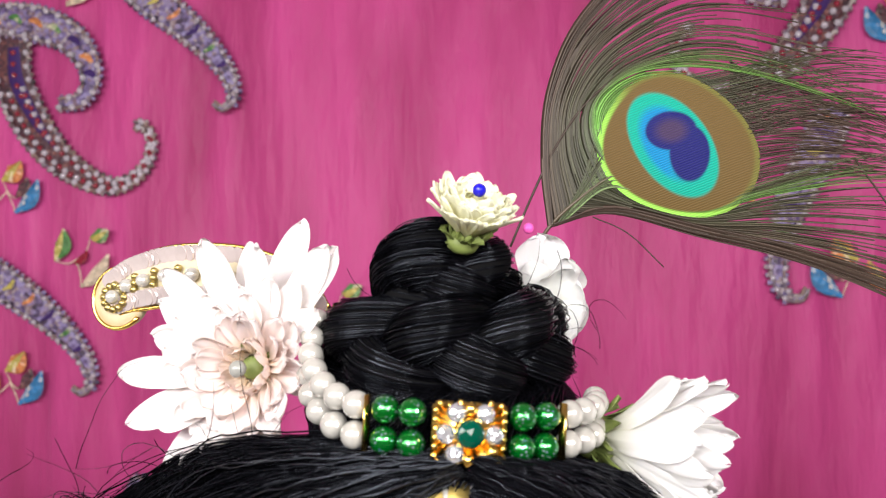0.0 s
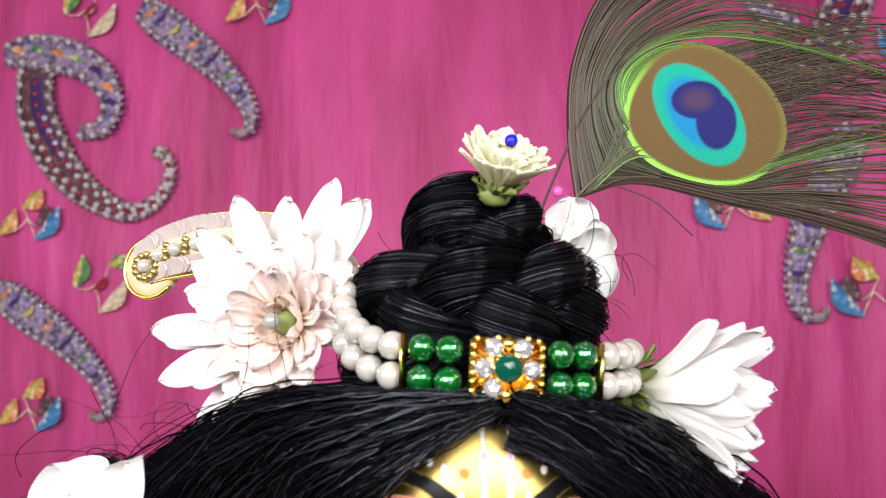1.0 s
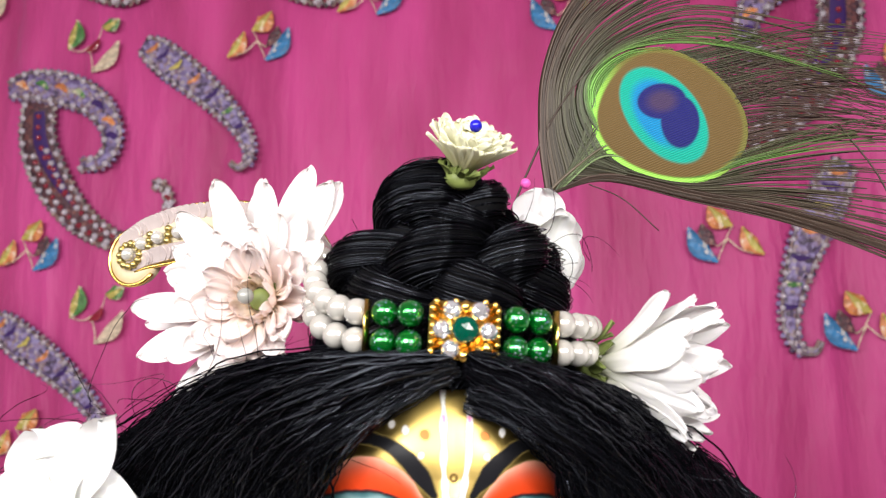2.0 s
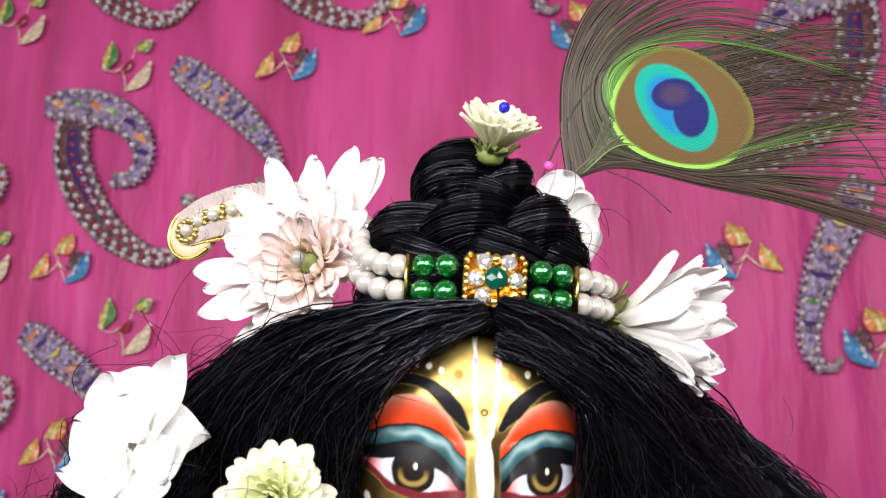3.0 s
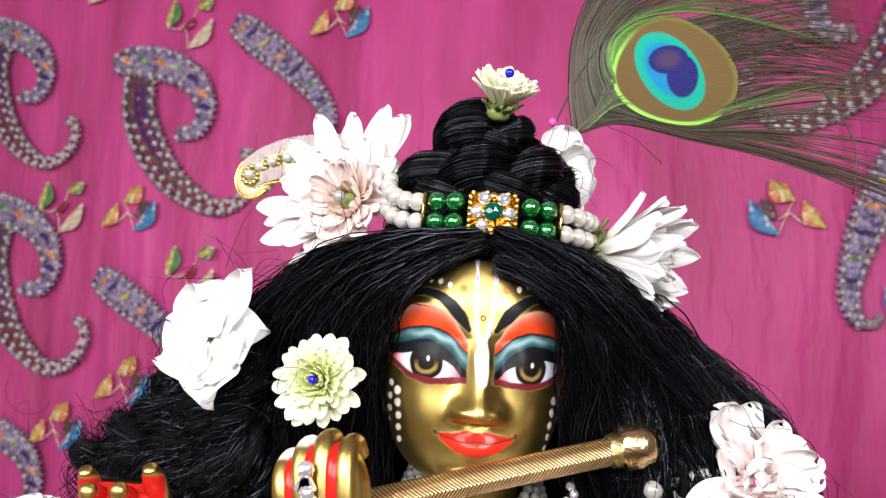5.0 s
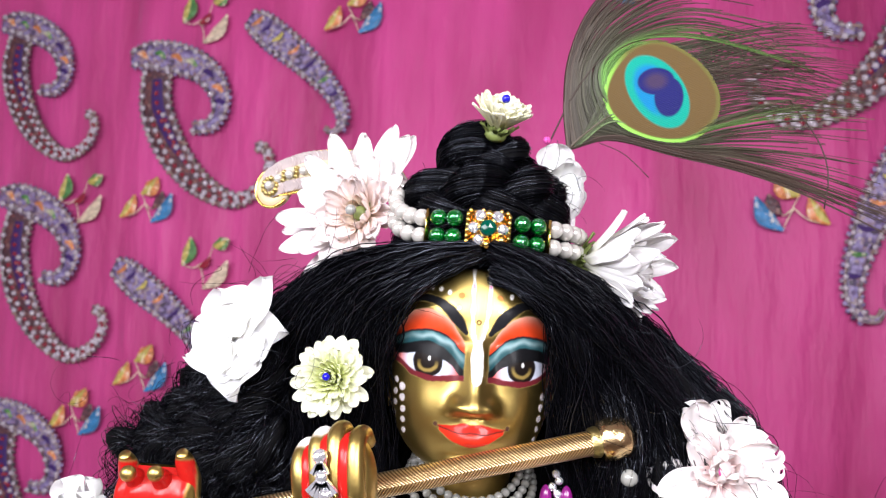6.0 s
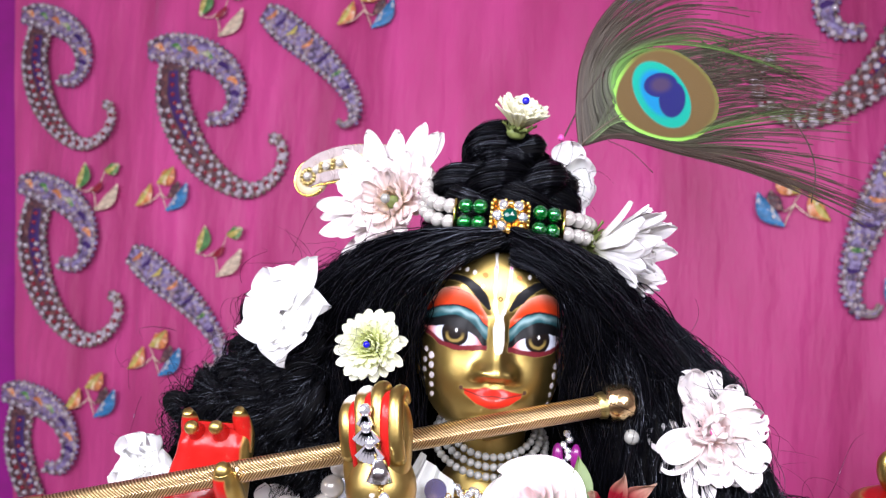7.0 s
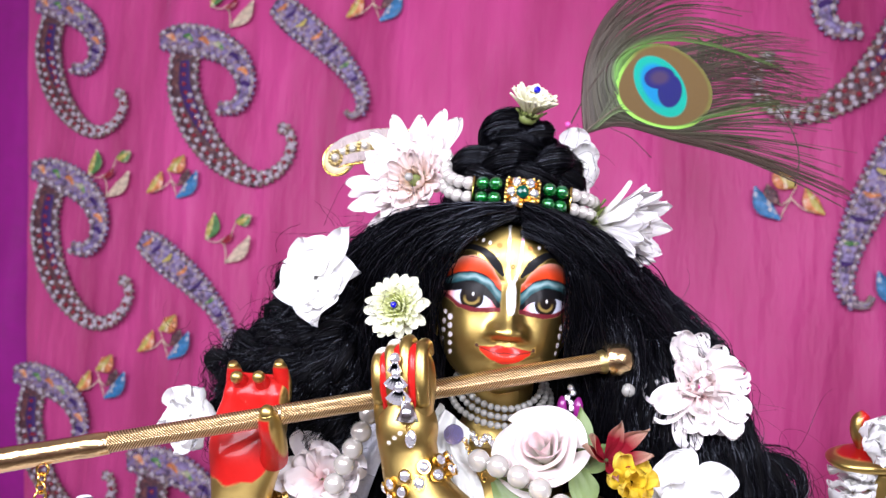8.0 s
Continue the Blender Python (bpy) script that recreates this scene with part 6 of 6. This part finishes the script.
pearl_string("string of large white pearls hanging over the chest", [(-0.0235, 0.198, 0.5250), (-0.0290, 0.192, 0.5080), (-0.0360, 0.190, 0.4920), (-0.045, 0.190, 0.470), (-0.05, 0.192, 0.44)], 10)
pearl_string("string of large white pearls looping under the rose", [(0.0240, 0.1880, 0.5035), (0.0340, 0.1850, 0.5020), (0.0445, 0.1830, 0.4980), (0.0550, 0.1830, 0.4925), (0.064, 0.185, 0.484), (0.072, 0.19, 0.470)], 7)
share_pearl = tagged(share("hair_pearl", ball_mesh("hair_pearl", 0.0029, M["small_pearl"]), None, pose(0.0817, 0.2131, 0.5338)), "single grey pearl pinned in the black hair", "pearl")


def bracelet(label, centre, axis, r, count):
    ob = thing("bracelet", label, "bracelet", "bracelets", axes(centre, axis))
    bez = bmesh.new()
    bmesh.ops.create_cone(bez, cap_ends=True, segments=18, radius1=0.0022, radius2=0.0026, depth=0.0024)
    bez.transform(Matrix.Rotation(radians(90), 4, "Y"))
    sm = bpy.data.meshes.new("setting")
    bez.to_mesh(sm)
    bez.free()
    sm.materials.append(M["gold"])
    for k in range(count):
        a = 2 * math.pi * k / count
        for row in (-1, 1):
            b = a + row * math.pi / count * 0.5
            m = Matrix.Rotation(b, 4, "Z") @ pose(r, 0, row * 0.0023)
            share("setting", sm, ob, m)
            share("stone", crys_me, ob, Matrix.Rotation(b, 4, "Z") @ pose(r + 0.0011, 0, row * 0.0023, rng.random() * 90) @ Matrix.Diagonal((0.9, 1.8, 1.8, 1)))
    return ob


bracelet("gold bracelet set with round clear stones on the wrist", (0.0055, 0.1665, 0.4985), (-0.50, 0.1, 0.85), 0.0128, 11)
bracelet("gold bracelet set with clear stones on the forearm", (-0.0715, 0.186, 0.4740), (-0.1, -0.15, 0.95), 0.0128, 11)

# silver tassel ornament hanging over the back of the palm
orn = thing("tassel_ornament", "silver ornament of fanned baguette stones hanging from a finger", "ornament")
for i, (cx, cz, cnt, ln) in enumerate(((-0.0030, 0.5430, 5, 0.0042), (-0.0022, 0.5385, 7, 0.0056), (-0.0008, 0.5335, 7, 0.0060))):
    for k in range(cnt):
        a = (k - (cnt - 1) / 2) * 0.26
        bm = bmesh.new()
        bmesh.ops.create_cube(bm, size=1)
        bm.transform(Matrix.Diagonal((0.0014, 0.0012, ln * 1.2, 1)))
        o = part("baguette", bm, M["crystal"], orn, "", False)
        o.matrix_local = pose(cx, 0.1535, cz) @ Matrix.Rotation(-a, 4, "Y") @ pose(0, 0, -ln / 2)
for cx, cz in ((-0.0022, 0.5385), (-0.0008, 0.5335)):
    share("stone", crys_me, orn, pose(cx, 0.1525, cz) @ Matrix.Diagonal((1.7, 1.2, 1.7, 1)))
share("stone", crys_me, orn, pose(-0.0032, 0.1535, 0.5440) @ Matrix.Diagonal((2, 2, 2, 1)), "round clear stone")
bm = bmesh.new()
bmesh.ops.create_cone(bm, cap_ends=True, segments=18, radius1=0.0044, radius2=0.0018, depth=0.0070)
o = part("bell", bm, M["silver"], orn, "small silver bell")
o.matrix_local = pose(0.0030, 0.1530, 0.5250)
bm = bmesh.new()
bmesh.ops.create_icosphere(bm, subdivisions=2, radius=0.0028)
bm.transform(Matrix.Diagonal((0.8, 0.5, 1.25, 1)))
o = part("drop", bm, M["crystal"], orn, "clear teardrop stone", False)
o.matrix_local = pose(0.0048, 0.1530, 0.5150)
for k in range(6):
    share("link", link0.data, orn, pose(0.0010 + 0.0006 * k, 0.1535, 0.5330 - 0.0035 * k, 90, 0, 80 * k) @ Matrix.Diagonal((0.5, 0.5, 0.5, 1)))
ear = thing("earring", "silver and purple drop earring beside the face", "earring")
M["violet"] = simple("violet_glass", (0.18, 0.01, 0.14), 0.15, vary=0.3)
for k in range(9):
    share("stone", crys_me, ear, pose(0.0575 + 0.0013 * math.sin(k * 2.2), 0.2160, 0.5330 - 0.0022 * k, *(rng.random(3) * 90)) @ Matrix.Diagonal((1.3, 1.3, 1.3, 1)))
for x in (-0.0035, 0.0035):
    o = share("drop", ball_mesh("drop", 0.0022, M["violet"], 12, 8, 2.4), ear, pose(0.0575 + x, 0.2165, 0.5240))

# ---- garments ----
M["tulle"] = simple("silver_tulle", (0.42, 0.43, 0.48), 0.35, 0.5, vary=0.5, scale=1400, bump=0.9, dist=0.0006)
M["sheer"] = simple("white_satin", (0.70, 0.72, 0.70), 0.35, vary=0.2, scale=300, bump=0.6, dist=0.001)


def drape(name, label, A, B, mat, amp, seed, rows=30, cols=30):
    a, b = spline(A, rows), spline(B, rows)
    V = []
    for i in range(rows):
        for j in range(cols):
            s = j / (cols - 1)
            p = a[i] * (1 - s) + b[i] * s
            p = p + np.array((0, -1, 0.2)) * (amp * noise.noise((s * 5, i * 0.12, seed)) + 0.004 * math.sin(math.pi * s))
            V.append(p)
    k = len(V)
    V += [v + np.array((0, 0.0008, 0)) for v in V]
    F = grid_faces(rows, cols)
    F += [tuple(q + k for q in reversed(f)) for f in F]
    return tagged(mesh_ob(name, V, F, mat), label, "garment")


drape("blouse", "silver sequinned tulle blouse over the statue's shoulder", [(-0.010, 0.2130, 0.5180), (-0.022, 0.208, 0.500), (-0.03, 0.204, 0.470), (-0.032, 0.203, 0.43)], [(-0.035, 0.222, 0.515), (-0.058, 0.215, 0.495), (-0.064, 0.208, 0.465), (-0.068, 0.206, 0.43)], M["tulle"], 0.004, 4)
drape("scarf", "crumpled white satin scarf under the necklaces", [(0.002, 0.2070, 0.5230), (-0.004, 0.2000, 0.507), (0.004, 0.194, 0.493), (0.010, 0.192, 0.475)], [(0.016, 0.2050, 0.5130), (0.018, 0.1980, 0.503), (0.024, 0.192, 0.494), (0.030, 0.190, 0.476)], M["sheer"], 0.006, 9)
sequin = bmesh.new()
bmesh.ops.create_cone(sequin, cap_ends=True, segments=20, radius1=0.0042, radius2=0.0040, depth=0.0006)
o = tagged(part("sequin", sequin, simple("lilac_sequin", (0.35, 0.33, 0.65), 0.15, 0.8), None, "", False), "round lilac mirror sequin on the white scarf", "sequin")
o.matrix_world = axes((0.0125, 0.1905, 0.5125), (0.1, -1, 0.1))
gold_chain = thing("chain", "fine gold chain lying on the statue's chest", "chain")
for k, p in enumerate(spline([(0.0165, 0.1945, 0.5100), (0.0205, 0.1920, 0.5040), (0.0265, 0.1890, 0.4960)], 14)):
    share("link", link0.data, gold_chain, pose(*p, 90, 0, 70 * k) @ Matrix.Diagonal((0.45, 0.45, 0.45, 1)))

# ---- paisley brooch behind the blush flower ----
brooch = thing("brooch", "cream paisley brooch with sequins, pearls and gold wire", "brooch")
M["cream_silk"] = simple("cream_silk", (0.50, 0.42, 0.27), 0.4, vary=0.2, scale=500, bump=0.4)
M["sequin"] = simple("iridescent_sequin", (0.55, 0.47, 0.46), 0.15, 0.35, vary=0.35, scale=220, bump=0.3)
BM = axes((-0.0455, 0.2560, 0.6490), (-0.18, -0.97, 0.10))
outline = [(-0.0300, -0.003), (-0.022, 0.0005), (-0.008, 0.0028), (0.012, 0.0015), (0.028, -0.003), (0.038, -0.010)]
half = [0.0060, 0.0078, 0.0088, 0.0090, 0.0075, 0.0040]
V, F, pb, sb, wb_ = ribbon([(a, b - 0.004) for a, b in outline], half, 40, 0.0022)
o = mesh_ob("pad", np.array(V)[:, [0, 2, 1]] * np.array((1, 1, -1)), [tuple(reversed(f)) for f in F], M["cream_silk"], brooch)
o.matrix_local = BM
V2 = np.array([(0.0090 * math.cos(a) * r - 0.0285, 0.0090 * math.sin(a) * r - 0.0075, 0.0012 + 0.0010 * (1 - r)) for r in (1.0, 0.66, 0.33, 0.02) for a in np.arange(28) * 2 * math.pi / 28])
V3 = V2 * np.array((1, 1, 0)) + np.array((0, 0, -0.0016))
o = mesh_ob("curl", np.vstack([V3[:28], V2]), grid_faces(5, 28, True), M["cream_silk"], brooch)
o.matrix_local = BM
o = mesh_ob("wire", *tubes([np.array([(0.0091 * math.cos(a) - 0.0285, 0.0091 * math.sin(a) - 0.0075, 0.001) for a in np.linspace(0.3, 5.6, 40)])], [0.0007], 8), M["gold"], brooch)
o.matrix_local = BM
for sg in (-1, 1):
    q = (pb + sb * (wb_ * sg)[:, None])[:, [0, 2, 1]] * np.array((1, 1, 0)) + np.array((0, 0, 0.0012))
    o = mesh_ob("wire", *tubes([q], [0.0006], 8), M["gold"], brooch)
    o.matrix_local = BM
seq = bmesh.new()
bmesh.ops.create_cone(seq, cap_ends=True, segments=12, radius1=0.0026, radius2=0.0024, depth=0.0004)
seq_me = bpy.data.meshes.new("sequin")
seq.to_mesh(seq_me)
seq_me.materials.append(M["sequin"])
for k in range(1, 38):
    q = pb[k] + sb[k] * wb_[k] * -0.62
    for off in (-0.62, 0.70):
        q = pb[k] + sb[k] * wb_[k] * off
        share("sequin", seq_me, brooch, BM @ pose(q[0], q[2], 0.0026, 18, 14 * math.sin(k), 0))
pm_ = ball_mesh("pearl", 0.0021, M["pearl"], 16, 10)
gm_ = ball_mesh("gold_bead", 0.0012, M["old_gold"], 10, 8)
for k in range(6, 36, 4):
    q = pb[k]
    share("pearl", pm_, brooch, BM @ pose(q[0], q[2], 0.0034))
    for dz in (-0.0016, 0.0, 0.0016):
        q2 = pb[min(39, k + 2)]
        share("gold_bead", gm_, brooch, BM @ pose(q2[0], q2[2] + dz * 1.2, 0.0032))
share("pearl", pm_, brooch, BM @ pose(-0.0285, -0.0075, 0.0040))
for a in np.arange(12) * math.pi / 6:
    share("gold_bead", gm_, brooch, BM @ pose(-0.0285 + 0.0036 * math.cos(a), -0.0075 + 0.0036 * math.sin(a), 0.0032))

# ---- a second figure's open palm at the edge, heaped with white flowers ----


def palm_statue():
    def red_in(v):
        return (*PAINT_RED[:3], float(step(np.hypot(v[0] / 0.0225, v[1] / 0.0145) - 0.86, 0.08) * step(0.0003 - v[2], 0.0008)))
    pieces = [blob((0.200, 0.300, 0.5030), (0.0235, 0.0150, 0.0042), pose(0, 0, 0, 14, -6, 8), red_in, 0.8)]
    pieces.append(limb([(0.2010, 0.302, 0.5030), (0.1925, 0.300, 0.5120), (0.1915, 0.299, 0.5200), (0.1945, 0.299, 0.5240)], [0.0050, 0.0042, 0.0038, 0.0024], 16, 14, 1.0, lambda v: (*PAINT_RED[:3], float(step(0.1915 - v[0], 0.001)))))
    pieces.append(limb([(0.205, 0.304, 0.500), (0.207, 0.307, 0.47), (0.215, 0.315, 0.40), (0.25, 0.33, 0.34), (0.30, 0.34, 0.36), (0.31, 0.34, 0.2), (0.31, 0.34, 0.0)], [0.011, 0.0105, 0.013, 0.016, 0.03, 0.045, 0.05], 30, 24))
    V, F, C, base = [], [], [], 0
    for v, f, c in pieces:
        V.append(v), C.append(c)
        F += [tuple(k + base for k in q) for q in f]
        base += len(v)
    V, C = np.vstack(V), np.vstack(C)
    ob = mesh_ob("statue", V, F, M["brass"])
    layer = ob.data.color_attributes.new("paint", "FLOAT_COLOR", "POINT")
    layer.data.foreach_set("color", C.astype(np.float32).ravel())
    return tagged(ob, "second brass statue with a red-painted open palm", "statue")


palm_statue()
flower("gardenia", "white flower heaped in the second statue's open palm", "flower", axes((0.1985, 0.285, 0.5120), (-0.1, -0.80, 0.5), 0),
       [(7, 0.0115, 0.0065, 20, 0.001, 0, 0.3, 0.1, 0.4, 0, 0.4), (6, 0.0095, 0.0055, 48, 0.001, 0.002, 0.3, 0.1, 0.4, 0, 0.4), (4, 0.007, 0.004, 72, 0.001, 0.002, 0.3, 0.1, 0.4, 0, 0.4)], M["p_pure"], 1.4, None, 0, 41, (0.0022, 0.004, M["thread_yellow"]))


def garland(x, y, z0, label, seed):
    r = np.random.default_rng(seed)
    ob = thing("garland", label, "garland", "garlands")
    me = petal("blossom", 0.0105, 0.0062, M["p_pure"], 0.3, 0.1, 0.4, 0, 0.3, seed=seed)
    for lay_ in range(13):
        for k in range(7):
            share("blossom", me, ob, pose(x, y, z0 - 0.0055 * lay_) @ Matrix.Rotation(r.random() * 6.3, 4, "Z") @ Matrix.Rotation(radians(-8 + 22 * r.random()), 4, "Y"))
    return ob


garland(0.1880, 0.297, 0.4950, "white blossom garland hanging below the second palm", 51)
garland(0.2120, 0.300, 0.4900, "white blossom garland beside the second statue's arm", 52)

M["foil"] = petal_mat("silver_foil", (0.4, 0.42, 0.48), (0.62, 0.64, 0.70), (0.75, 0.75, 0.80), 0.01, 0.2)
flower("foil_flower", "crumpled silver foil flower hanging below the flute", "ornament", axes((-0.1220, 0.1380, 0.4740), (-0.1, -0.9, 0.4), 0),
       [(8, 0.0100, 0.0048, 15, 0.001, 0, 0.3, 0.1, 0.5, 0.05, 0.5), (6, 0.0075, 0.0035, 45, 0.001, 0.001, 0.3, 0.1, 0.5, 0, 0.5)], M["foil"], 1.5, None, 0, 61)
